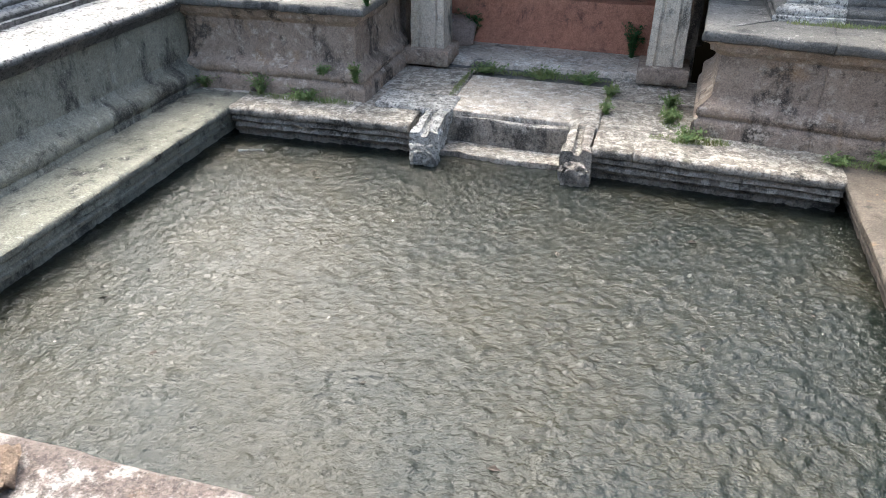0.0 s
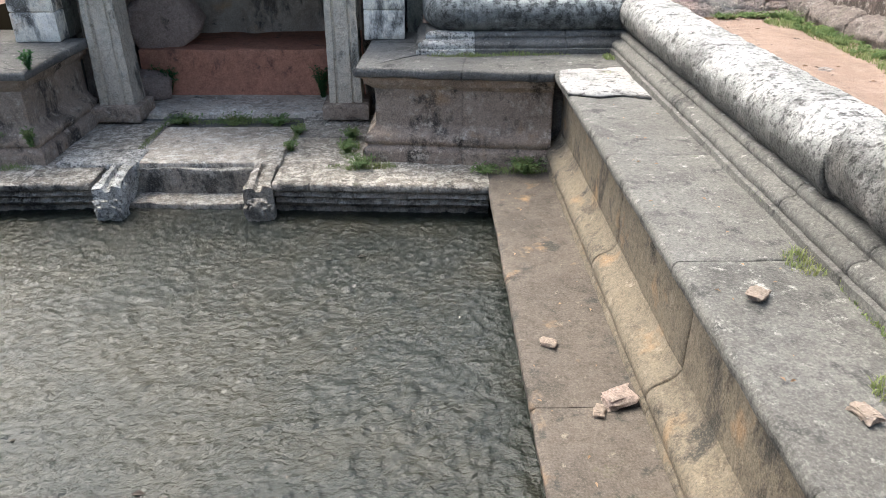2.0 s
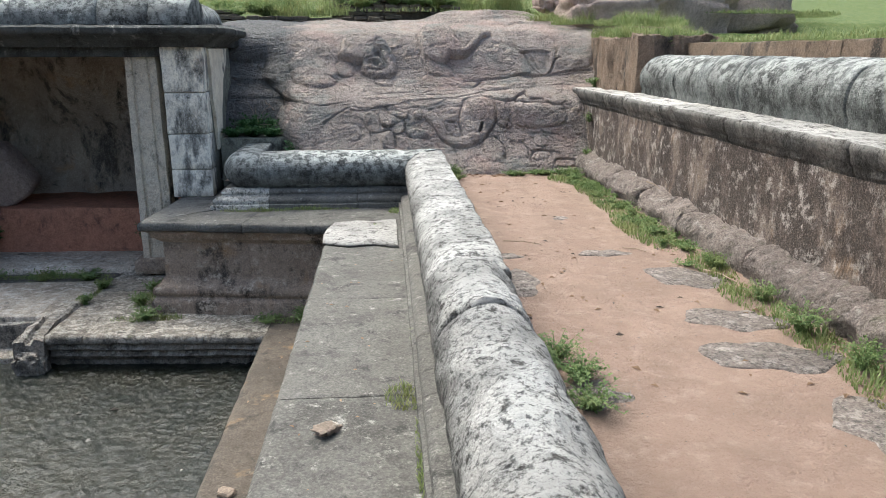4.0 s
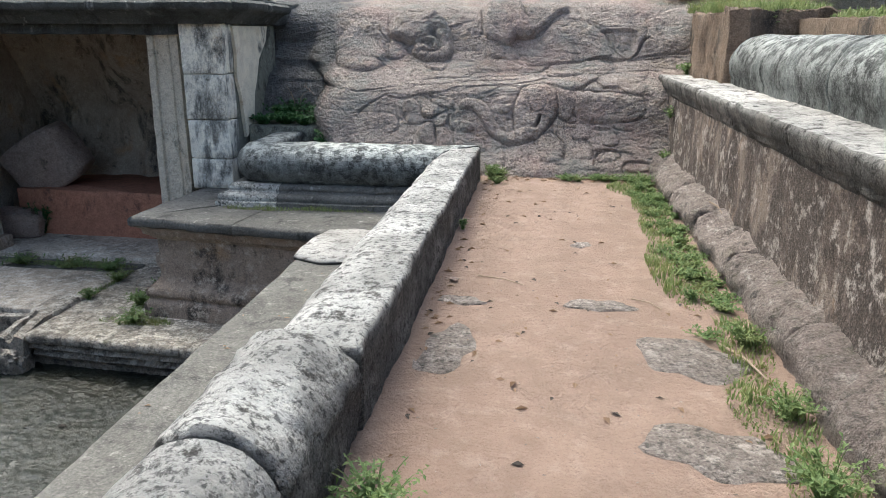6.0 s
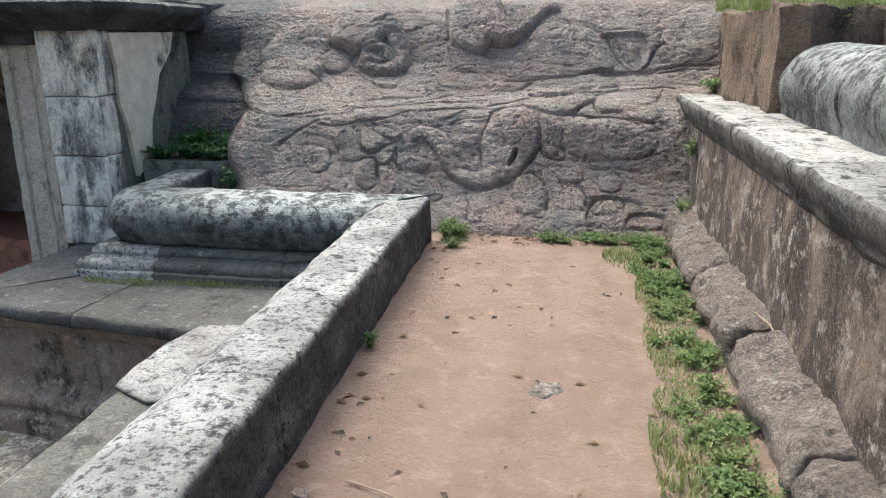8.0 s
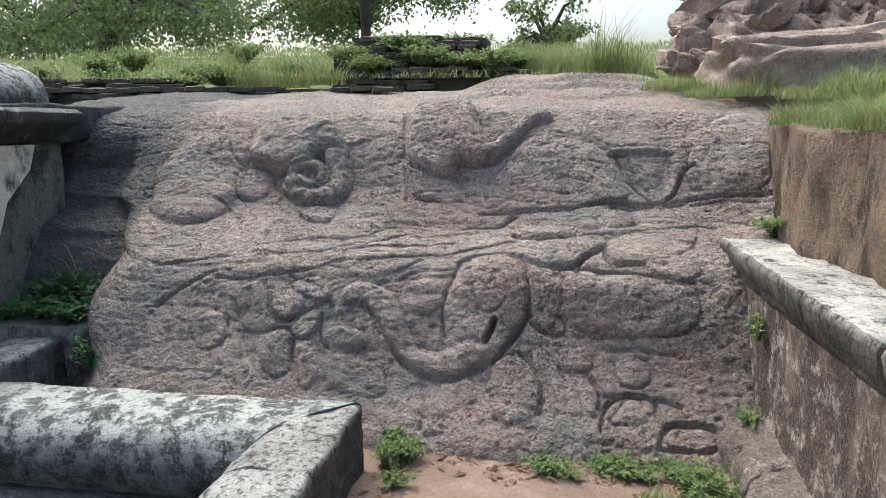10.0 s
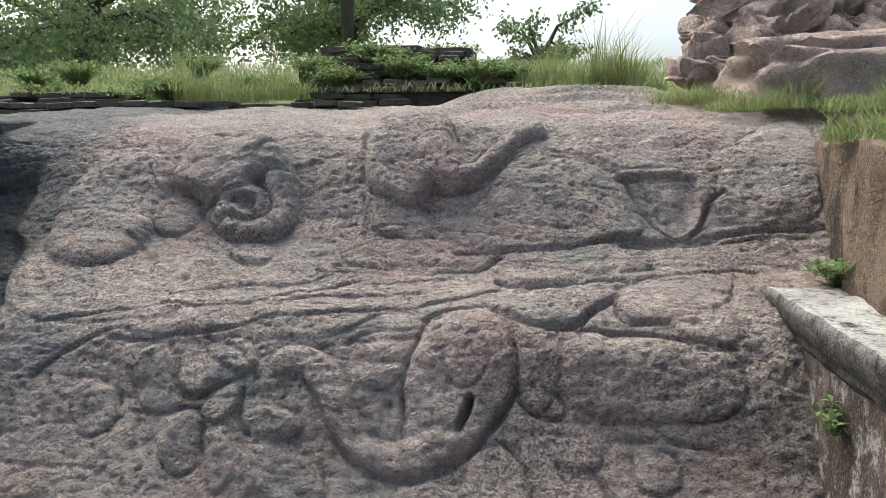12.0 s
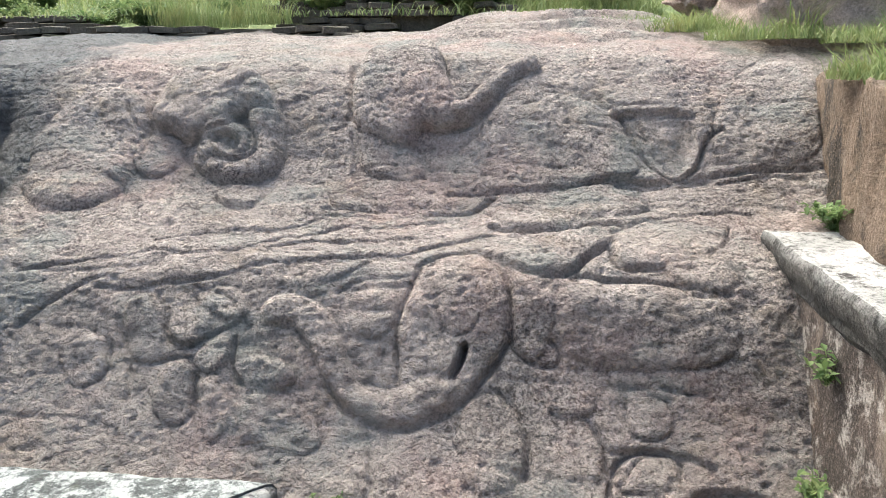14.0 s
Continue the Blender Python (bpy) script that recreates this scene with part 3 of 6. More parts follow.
def plinth(name, label, corners, outward, mats, top_corners):
    """A moulded pedestal block with faces along corners; every face is a run of stones."""
    whole = thing(name, label, "stone plinth", "structure")
    for (a, b), n, ends, cuts in zip(zip(corners, corners[1:]), outward, ((0, 1), (-1, 0)) if len(corners) == 3 else ((0, 0),), ((0.28, 0.62), (0.5,))):
        lower = [(d, min(z, -0.36)) for d, z in PLINTH if z < -0.35] + [(-0.6, -0.36)]
        upper = [(-0.6, -0.36), (0.17, -0.36), (0.185, -0.34), (0.185, -0.29), (0.17, -0.265), (0.14, LEDGE_Z), (-0.6, LEDGE_Z)]
        run("plinth_face", lower, a, b, n, mats[0], whole, (0.5,), ends, amp=0.01, step=0.05)
        run("cornice_slab", upper, a, b, n, mats[1], whole, cuts, ends, amp=0.008, step=0.05)
    slab("plinth_core", top_corners, -1.4, LEDGE_Z - 0.004, mats[1], whole, amp=0.004)
    return whole


plinth("plinth_right", "dark stained moulded stone plinth with a worn slab top", [(2.72, 7.2), (0.76, 7.46), (0.84, 9.0)][::-1],
       [(-1, 0.05), (-0.13, -0.99)], (DADO, SLAB), [(0.95, 7.6), (2.9, 7.35), (3.6, 7.3), (3.6, 8.4), (0.95, 9.6)])
plinth("plinth_left", "grey moulded stone plinth with weeds at its foot beside the pool", [(-5.3, 7.42), (-3.13, 7.44), (-3.13, 9.0)],
       [(0, -1), (1, 0)], (DADO, SLAB), [(-5.6, 7.6), (-3.3, 7.6), (-3.3, 9.6), (-5.6, 9.6)])

raised_slab = slab("ledge_slab", [(2.68, 6.2), (2.95, 6.05), (3.2, 6.12), (3.42, 6.0), (3.42, 7.1), (2.74, 7.05), (2.66, 6.6)], LEDGE_Z - 0.01, LEDGE_Z + 0.035, CORNICE_TOP, None, amp=0.012)
tagged(raised_slab, "broken lichen-white slab lying on the ledge beside the plinth", "stone slab")
fill = slab("corner_slab", [(2.3, 7.25), (2.75, 7.1), (3.3, 7.05), (3.3, 7.7), (2.3, 7.7)], LEDGE_Z - 0.1, LEDGE_Z - 0.006, SLAB, None, amp=0.004)
tagged(fill, "worn slab closing the corner of the ledge", "stone slab", kind="structure")

# ---- north coping with its rounded corner ----
def turned(name, outline, centre, a0, a1, mat, parent, n=14, amp=0.012, step=0.035, joint=0.02):
    """A corner stone: the outline swung about a standing axis from angle a0 to a1."""
    ring = resample(outline, step)
    verts, faces = [], []
    for i in range(n + 1):
        a = radians(a0 + (a1 - a0) * i / n)
        k = 0.965 if i in (0, n) else 1.0
        for d, z in ring:
            verts.append(wobble((centre[0] + math.cos(a) * d * k, centre[1] + math.sin(a) * d * k, z * (k if z > 0 else 1)), amp, 3.5))
    m = len(ring)
    for i in range(n):
        for j in range(m):
            k = (j + 1) % m
            faces.append((i * m + j, i * m + k, (i + 1) * m + k, (i + 1) * m + j))
    faces.append(tuple(range(m)))
    faces.append(tuple(n * m + j for j in range(m)))
    ob = link_mesh(name, verts, faces, mat, parent, sharp=50)
    bm = bmesh.new()
    bm.from_mesh(ob.data)
    bmesh.ops.recalc_face_normals(bm, faces=bm.faces)
    bm.to_mesh(ob.data)
    bm.free()


north = thing("wall_north", "blackened rounded stone coping on a moulded base behind the plinth", "stone wall", "structure")
CORNER = (1.78, 8.46)
N_ROLL = roll_outline(0.372)
block("coping_stone", N_ROLL, (4.02, 8.46), CORNER, (0, -1), ROLL_DARK, north, (1, 0), amp=0.013, scale=3.5, joint=0.016, step=0.03)
turned("coping_stone", N_ROLL, CORNER, 270, 180, ROLL_DARK, north)
block("coping_stone", N_ROLL, CORNER, (1.78, 9.5), (-1, 0), ROLL_DARK, north, amp=0.012, scale=3.5, joint=0.02, step=0.04)
run("moulding_stone", MOULD, (4.02, 8.46), (1.9, 8.46), (0, -1), SLAB, north, (0.5,), (1, 0), step=0.03)
block("moulding_stone", MOULD, (1.9, 8.46), CORNER, (0, -1), SPOUT_WHITE, north, (0, 1), step=0.03, label="limewashed corner of the moulding")
block("moulding_stone", MOULD, CORNER, (1.78, 9.4), (-1, 0), SLAB, north, (-1, 0), step=0.03)
slab("back_wall", [(1.1, 9.25), (1.75, 9.25), (2.3, 9.45), (2.3, 9.9), (1.1, 9.9)], -0.4, 0.44, WEST, north, "low dark stone wall behind the coping", amp=0.015)

# ---- niche with columns, pier and lintel ----
niche = thing("niche", "dark rock-cut niche with a red plastered bench behind two columns", "niche", "structure")
slab("red_bench", [(-2.75, 9.95), (0.45, 9.85), (0.45, 11.2), (-2.75, 11.2)], -1.4, -0.62, RED, niche, "red plastered bench front", amp=0.02, scale=2.0)
cx = [-3.3 + 0.1 * k for k in range(42)]
cz = [-1.4 + 0.1 * k for k in range(34)]
cv = []
for z in cz:
    for x in cx:
        y = 11.15 - 0.5 * max(0, z - 0.4) + 0.35 * noise.noise((x * 0.9, z * 0.6, 2)) + 0.15 * noise.noise((x * 2.6, z * 1.2, 5))
        cv.append((x, y, z))
cf = [(j * 42 + i, j * 42 + i + 1, (j + 1) * 42 + i + 1, (j + 1) * 42 + i) for j in range(33) for i in range(41)]
link_mesh("cave_back", cv, cf, CAVE, niche, "streaked dark rock at the back of the niche")
slab("side_wall", [(-3.7, 9.4), (-3.2, 9.4), (-3.0, 11.6), (-3.7, 11.6)], -1.4, 1.9, CAVE, niche, amp=0.03)
slab("side_wall", [(0.5, 9.3), (0.62, 9.3), (0.62, 11.6), (0.4, 11.6)], -1.4, 1.9, CAVE, niche, amp=0.02)
slab("niche_roof", [(-4.7, 8.85), (1.05, 8.85), (1.3, 12.7), (-4.7, 12.7)], 1.62, 1.9, LINTEL, niche, amp=0.02)
slab("rear_fill", [(-4.7, 11.7), (1.3, 11.7), (1.3, 12.7), (-4.7, 12.7)], -1.4, 1.7, CAVE, niche, amp=0.02)
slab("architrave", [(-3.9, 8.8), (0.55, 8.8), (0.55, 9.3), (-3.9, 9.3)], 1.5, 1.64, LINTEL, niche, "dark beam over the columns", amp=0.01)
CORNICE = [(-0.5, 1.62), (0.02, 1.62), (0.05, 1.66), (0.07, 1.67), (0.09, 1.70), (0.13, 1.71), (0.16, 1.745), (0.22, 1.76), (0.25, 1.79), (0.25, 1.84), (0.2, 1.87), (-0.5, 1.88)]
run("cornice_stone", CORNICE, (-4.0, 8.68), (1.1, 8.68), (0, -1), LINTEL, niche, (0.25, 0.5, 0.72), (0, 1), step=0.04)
run("cornice_stone", CORNICE, (1.1, 8.68), (1.1, 10.3), (1, 0), LINTEL, niche, (0.5,), (-1, 0), step=0.04)
CROWN = [(-0.6, 1.86)] + [(d, z) for d, z in arc(-0.25, 1.9, 0.36, 0.32, -5, 120, 10)] + [(-0.6, 2.16)]
run("crown_stone", CROWN, (-4.0, 8.68), (1.0, 8.68), (0, -1), ROLL_DARK, niche, (0.2, 0.38, 0.56, 0.78, 0.9), step=0.05, amp=0.025)
run("crown_stone", CROWN, (0.9, 9.1), (0.9, 10.4), (1, 0), ROLL_DARK, niche, (0.5,), step=0.05, amp=0.025)


def flute_outline(w, dep):
    """Cross-section of a square shaft with raised bands at its corners."""
    pts = []
    for x0, x1, y in ((-0.5, -0.3, -0.5), (-0.27, -0.23, -0.42), (-0.2, 0.2, -0.47), (0.23, 0.27, -0.42), (0.3, 0.5, -0.5)):
        pts += [(x0 * w, y * dep), (x1 * w, y * dep)]
    return pts + [(0.5 * w, 0.5 * dep), (-0.5 * w, 0.5 * dep)]


def column(x, y, z0, z1, w, label):
    col = thing("column", label, "column", group="columns of the niche", at=(x, y, z0))
    base = slab("base", [(-w * 0.75, -w * 0.75), (w * 0.75, -w * 0.75), (w * 0.75, w * 0.6), (-w * 0.75, w * 0.6)], 0, 0.2, DADO, col, amp=0.012)
    ring = resample(flute_outline(w, w * 0.9), 0.05)
    verts, faces = [], []
    count = round((z1 - z0 - 0.2) / 0.06)
    for k in range(count + 1):
        f = k / count
        for a, b in ring:
            g = 1.06 - 0.12 * f
            verts.append(wobble((a * g, b * g, 0.2 + (z1 - z0 - 0.2) * f), 0.01, 4.0))
    m = len(ring)
    for k in range(count):
        for j in range(m):
            n = (j + 1) % m
            faces.append((k * m + j, k * m + n, (k + 1) * m + n, (k + 1) * m + j))
    faces += [tuple(range(m)), tuple(count * m + j for j in range(m))]
    link_mesh("shaft", verts, faces, COLUMN, col, "fluted weathered shaft", sharp=35)
    return col


column(0.27, 9.05, -1.3, 1.51, 0.40, "weathered grey fluted stone column standing on a dark base")
column(-2.72, 9.05, -1.3, 1.51, 0.42, "weathered grey fluted stone column beside the left plinth")


def pier(x0, x1, y0, y1, label):
    ob = thing("pier", label, "pier", "structure")
    stops = (LEDGE_Z, 0.1, 0.55, 1.07, 1.63)
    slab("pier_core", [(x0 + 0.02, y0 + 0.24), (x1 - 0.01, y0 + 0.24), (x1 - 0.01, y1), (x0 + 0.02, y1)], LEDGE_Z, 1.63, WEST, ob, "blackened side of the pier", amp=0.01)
    for a, b in zip(stops, stops[1:]):
        e = random.uniform(-0.006, 0.006)
        slab("pier_block", [(x0 + e, y0 + e), (x1 + e, y0 + e), (x1 + e, y0 + 0.26), (x0 + e, y0 + 0.26)], a + 0.004, b - 0.004, PIER, ob, amp=0.008, r=0.012)
    return ob


right_pier = pier(0.57, 1.07, 8.74, 10.4, "square pier of whitewashed blocks with black water stains")
pier(-3.75, -3.2, 8.74, 10.4, "square pier of whitewashed blocks above the left plinth")
bm = bmesh.new()
edge = [(8.98, 1.6), (10.05, 1.6), (9.98, 1.42), (9.72, 1.2), (9.62, 0.98), (9.5, 0.8), (9.46, 0.55), (9.3, 0.36), (9.18, 0.3), (9.14, 0.5), (9.1, 0.8), (9.02, 1.0), (9.04, 1.3)]
lo = [bm.verts.new((1.06, y, z)) for y, z in edge]
hi = [bm.verts.new((1.1, y + random.uniform(-0.01, 0.01), z)) for y, z in edge]
bm.faces.new(hi)
bm.faces.new(lo[::-1])
for i in range(len(edge)):
    j = (i + 1) % len(edge)
    bm.faces.new((lo[i], lo[j], hi[j], hi[i]))
part("plaster_patch", bm, PLASTER, right_pier, "broken patch of cream plaster")

fallen = part("boulder", lump((0.5, 0.28, 0.42), 0.1, 1.0, 3, 4, 0.62), BOULDER)
fallen.matrix_world = pose(-2.45, 10.3, -0.28, 8, -32, 8)
low_stone = part("boulder", lump((0.34, 0.25, 0.2), 0.2, 1.4, 9, 4, 0.45), BOULDER)
low_stone.matrix_world = pose(-2.65, 9.85, -1.1, 0, 6, 20)
tagged(low_stone, "squared grey stone on the floor of the niche", "boulder")
tagged(fallen, "grey squared boulder leaning on the red bench in the niche", "boulder")

# ---- water spouts ----
def spout(x, y, mat, label, wide):
    ob = thing("water_spout", label, "spout", group="water spouts of the pool", at=(x, y, -1.36))
    slab("back_slab", [(-wide, 0.42), (0.16, 0.38), (0.16, 0.85), (-wide, 0.9)], -0.1, 0.07, mat, ob, amp=0.015)
    ring = resample([(-0.13, -0.3), (0.13, -0.3), (0.15, -0.05), (0.14, 0.07), (0.05, 0.09), (0.03, 0.03), (-0.03, 0.03), (-0.05, 0.09), (-0.14, 0.07), (-0.15, -0.05)], 0.03)
    verts, faces = [], []
    steps = 16
    for k in range(steps + 1):
        f = k / steps
        drop = 0.10 * f * f
        g = 1.0 - 0.1 * math.sin(f * 3.1) + 0.18 * max(0, f - 0.7)
        for a, b in ring:
            verts.append(wobble((a * g, 0.6 - 0.72 * f, b * g - drop), 0.03, 6.0))
    m = len(ring)
    for k in range(steps):
        for j in range(m):
            n = (j + 1) % m
            faces.append((k * m + j, k * m + n, (k + 1) * m + n, (k + 1) * m + j))
    faces += [tuple(range(m)), tuple(steps * m + j for j in range(m))]
    link_mesh("trough", verts, faces, mat, ob)
    jaw = part("jaw", lump((0.15, 0.13, 0.15), 0.35, 2.2, x, 4, 0.35), mat, ob, "worn animal jaw")
    jaw.location = (0, -0.1, -0.28)
    for sx in (-1, 1):
        eye = part("eye", lump((0.035, 0.04, 0.04), 0.2, 2, sx, 2), mat, ob)
        eye.location = (sx * 0.13, 0.05, -0.06)
    return ob


spout(-2.1, 6.82, SPOUT_WHITE, "white crusted stone spout shaped as an animal head over the water", 0.75)
spout(-0.48, 6.78, NORTH_BENCH, "dark mottled stone spout trough over the water", 0.16)

# ---- carved rock ----
RELIEF = {}
RELIEF['elephant_with_curled_trunk'] = [
    ('plate', [(1.92, 2.37), (2.09, 2.65), (2.34, 2.80), (2.65, 2.71), (2.65, 2.46), (2.65, 2.21), (2.61, 1.99), (2.51, 1.78), (2.21, 1.77), (1.98, 2.00)], 0.220, 0.140),
    ('plate', [(2.69, 2.63), (2.70, 2.84), (2.89, 2.95), (3.19, 2.91), (3.38, 2.76), (3.43, 2.61), (3.21, 2.56), (3.21, 2.47), (3.02, 2.42), (2.91, 2.37), (2.79, 2.42), (2.65, 2.52)], 0.100, 0.190),
    ('plate', [(3.04, 2.45), (3.14, 2.51), (3.27, 2.45), (3.31, 2.33), (3.25, 2.23), (3.12, 2.25)], 0.100, 0.090),
    ('rib', [(3.31, 2.68), (3.39, 2.47), (3.41, 2.29), (3.32, 2.18), (3.17, 2.18), (3.05, 2.27)], 0.095, 0.130),
    ('rib', [(3.05, 2.27), (3.04, 2.42), (3.15, 2.47), (3.27, 2.42), (3.29, 2.31), (3.21, 2.25), (3.11, 2.31)], 0.056, 0.125),
    ('hole', [(3.17, 2.36)], 0.026, 0.035),
    ('plate', [(2.65, 2.44), (2.82, 2.43), (2.90, 2.31), (2.86, 2.18), (2.73, 2.11), (2.61, 2.19), (2.60, 2.35)], 0.080, 0.070),
    ('plate', [(3.14, 1.99), (3.25, 2.09), (3.42, 2.06), (3.44, 1.92), (3.33, 1.86)], 0.050, 0.050),
    ('rib', [(3.05, 2.61), (3.15, 2.67), (3.34, 2.64)], 0.035, 0.070),
]
RELIEF['lines_of_the_curled_trunk'] = [
    ('groove', [(3.02, 2.62), (3.13, 2.62), (3.28, 2.58), (3.44, 2.58)], 0.016, 0.050),
    ('groove', [(2.88, 2.32), (2.90, 2.37), (3.02, 2.42), (3.20, 2.47), (3.22, 2.53)], 0.018, 0.050),
    ('groove', [(2.90, 2.30), (2.96, 2.17), (3.09, 2.03)], 0.014, 0.040),
    ('groove', [(2.54, 2.06), (2.73, 1.89)], 0.020, 0.050),
    ('groove', [(2.51, 2.63), (2.59, 2.46), (2.70, 2.42), (2.74, 2.47)], 0.012, 0.030),
    ('groove', [(3.02, 2.28), (3.07, 2.13), (3.25, 2.08), (3.45, 2.12), (3.48, 2.27), (3.46, 2.51), (3.43, 2.71)], 0.014, 0.035),
    ('groove', [(3.16, 1.95), (3.35, 1.84), (3.48, 1.91), (3.69, 1.97)], 0.014, 0.040),
    ('rib', [(3.40, 2.67), (3.49, 2.69), (3.52, 2.72)], 0.030, 0.050),
    ('sunk', [(3.37, 3.02), (3.59, 3.14), (3.71, 3.36), (3.86, 2.51), (3.92, 2.23), (3.79, 2.10), (3.59, 1.97), (3.50, 2.23), (3.47, 2.51)], 0.060, 0.050),
]
RELIEF['elephant_with_raised_trunk'] = [
    ('plate', [(3.86, 2.85), (3.86, 3.13), (3.93, 3.57), (4.20, 3.37), (4.38, 2.98), (4.45, 2.74), (4.56, 2.64), (4.59, 2.53), (4.41, 2.47), (4.29, 2.52), (4.22, 2.35), (4.08, 2.38), (3.90, 2.47)], 0.110, 0.230),
    ('rib', [(4.52, 2.59), (4.62, 2.68), (4.71, 2.84), (4.82, 2.97), (4.90, 3.03)], 0.060, 0.150),
    ('plate', [(4.14, 2.98), (4.24, 3.18), (4.39, 2.94), (4.43, 2.71), (4.31, 2.62), (4.19, 2.69)], 0.080, 0.100),
    ('plate', [(3.92, 2.45), (4.12, 2.45), (4.27, 2.33), (4.34, 2.19), (4.18, 2.12), (3.95, 2.21)], 0.100, 0.090),
    ('plate', [(4.74, 2.73), (4.93, 2.80), (5.21, 2.76), (5.40, 2.60), (5.45, 2.38), (5.48, 2.17), (5.06, 2.12), (4.69, 2.11), (4.40, 2.10), (4.44, 2.30), (4.63, 2.46)], 0.200, 0.060),
    ('groove', [(3.81, 3.02), (3.87, 2.69), (3.89, 2.53), (3.77, 2.47)], 0.020, 0.060),
    ('groove', [(3.89, 2.45), (3.92, 2.32), (3.91, 2.18)], 0.016, 0.050),
    ('groove', [(4.11, 2.60), (4.19, 2.44), (4.28, 2.37), (4.32, 2.28)], 0.014, 0.040),
]
RELIEF['lines_of_the_raised_trunk'] = [
    ('groove', [(4.29, 2.52), (4.41, 2.46), (4.60, 2.51), (4.73, 2.71), (4.91, 2.92)], 0.015, 0.050),
    ('groove', [(4.35, 2.71), (4.50, 2.63), (4.61, 2.78), (4.73, 2.93)], 0.014, 0.040),
    ('groove', [(4.05, 2.64), (4.11, 2.51), (4.08, 2.38)], 0.012, 0.030),
    ('groove', [(4.32, 2.26), (4.36, 2.19), (4.43, 2.16)], 0.012, 0.030),
    ('rib', [(4.03, 2.51), (4.09, 2.44), (4.21, 2.43)], 0.040, 0.040),
    ('rib', [(4.93, 2.80), (5.19, 2.77), (5.37, 2.65)], 0.030, 0.030),
]
RELIEF['seated_figure_recess'] = [
    ('sunk', [(5.47, 2.56), (5.76, 2.57), (5.81, 2.47), (5.78, 2.28), (5.65, 2.17), (5.52, 2.25)], 0.060, 0.080),
    ('rib', [(5.39, 2.60), (5.54, 2.63), (5.70, 2.64), (5.78, 2.60)], 0.035, 0.070),
    ('plate', [(5.75, 2.56), (5.89, 2.60), (5.86, 2.43), (5.77, 2.25), (5.68, 2.17), (5.74, 2.38)], 0.050, 0.070),
    ('rib', [(5.54, 2.53), (5.58, 2.42), (5.61, 2.31)], 0.022, 0.060),
    ('plate', [(5.60, 2.51), (5.71, 2.53), (5.71, 2.38), (5.63, 2.28)], 0.040, 0.050),
    ('groove', [(5.41, 2.57), (5.48, 2.38), (5.55, 2.22), (5.68, 2.16), (5.80, 2.29), (5.87, 2.46), (5.96, 2.51)], 0.016, 0.060),
    ('groove', [(5.42, 2.57), (5.57, 2.57), (5.78, 2.58)], 0.016, 0.050),
    ('plate', [(5.99, 2.85), (6.19, 3.10), (6.48, 3.50), (6.56, 3.27), (6.49, 2.65), (6.45, 2.34), (6.20, 2.28), (5.88, 2.30), (5.92, 2.53)], 0.200, 0.090),
]
RELIEF['long_ledge'] = [
    ('groove', [(4.44, 2.05), (4.69, 2.08), (5.06, 2.11), (5.36, 2.17), (5.58, 2.12), (5.82, 2.22), (6.05, 2.24), (6.44, 2.27)], 0.022, 0.070),
    ('groove', [(5.36, 2.13), (5.57, 2.10), (5.84, 2.20)], 0.030, 0.080),
    ('groove', [(3.81, 1.88), (4.00, 1.86), (4.21, 1.91), (4.44, 1.86), (4.61, 1.93), (4.70, 2.05)], 0.022, 0.070),
    ('groove', [(5.82, 2.15), (6.08, 2.20), (6.30, 2.19)], 0.012, 0.030),
    ('plate', [(3.79, 1.99), (4.04, 2.15), (4.30, 2.18), (4.56, 2.09), (4.67, 2.04), (4.55, 1.94), (4.21, 1.94), (3.87, 1.87)], 0.070, 0.060),
    ('plate', [(4.71, 1.94), (4.85, 2.00), (4.98, 1.87), (5.14, 1.82), (5.08, 1.72), (4.86, 1.70), (4.73, 1.78)], 0.050, 0.070),
    ('plate', [(4.94, 1.98), (5.21, 2.05), (5.42, 2.03), (5.53, 1.95), (5.34, 1.79), (5.09, 1.83)], 0.060, 0.070),
    ('groove', [(4.70, 1.74), (4.94, 1.66), (5.17, 1.75), (5.34, 1.74)], 0.020, 0.080),
]
RELIEF['scalloped_clouds'] = [
    ('plate', [(4.72, 1.61), (4.94, 1.65), (5.22, 1.70), (5.29, 1.64), (5.25, 1.53), (5.18, 1.45), (5.10, 1.37), (4.94, 1.37), (4.82, 1.43), (4.72, 1.48)], 0.060, 0.070),
    ('plate', [(5.30, 1.63), (5.56, 1.82), (5.86, 1.79), (5.81, 1.56), (5.67, 1.48), (5.48, 1.43), (5.35, 1.40), (5.30, 1.48)], 0.070, 0.060),
    ('plate', [(5.53, 1.44), (5.80, 1.50), (5.85, 1.35), (5.76, 1.27), (5.64, 1.25), (5.57, 1.32)], 0.060, 0.050),
    ('groove', [(4.69, 1.48), (4.81, 1.41), (4.94, 1.34), (5.10, 1.35), (5.18, 1.47), (5.27, 1.56), (5.29, 1.44), (5.35, 1.39), (5.52, 1.42)], 0.018, 0.080),
    ('groove', [(5.51, 1.42), (5.58, 1.31), (5.64, 1.24), (5.78, 1.27)], 0.014, 0.050),
    ('groove', [(5.53, 1.51), (5.70, 1.51), (5.81, 1.62), (5.86, 1.79)], 0.012, 0.040),
    ('groove', [(5.30, 1.67), (5.48, 1.83), (5.75, 1.92), (6.00, 1.92)], 0.012, 0.040),
]
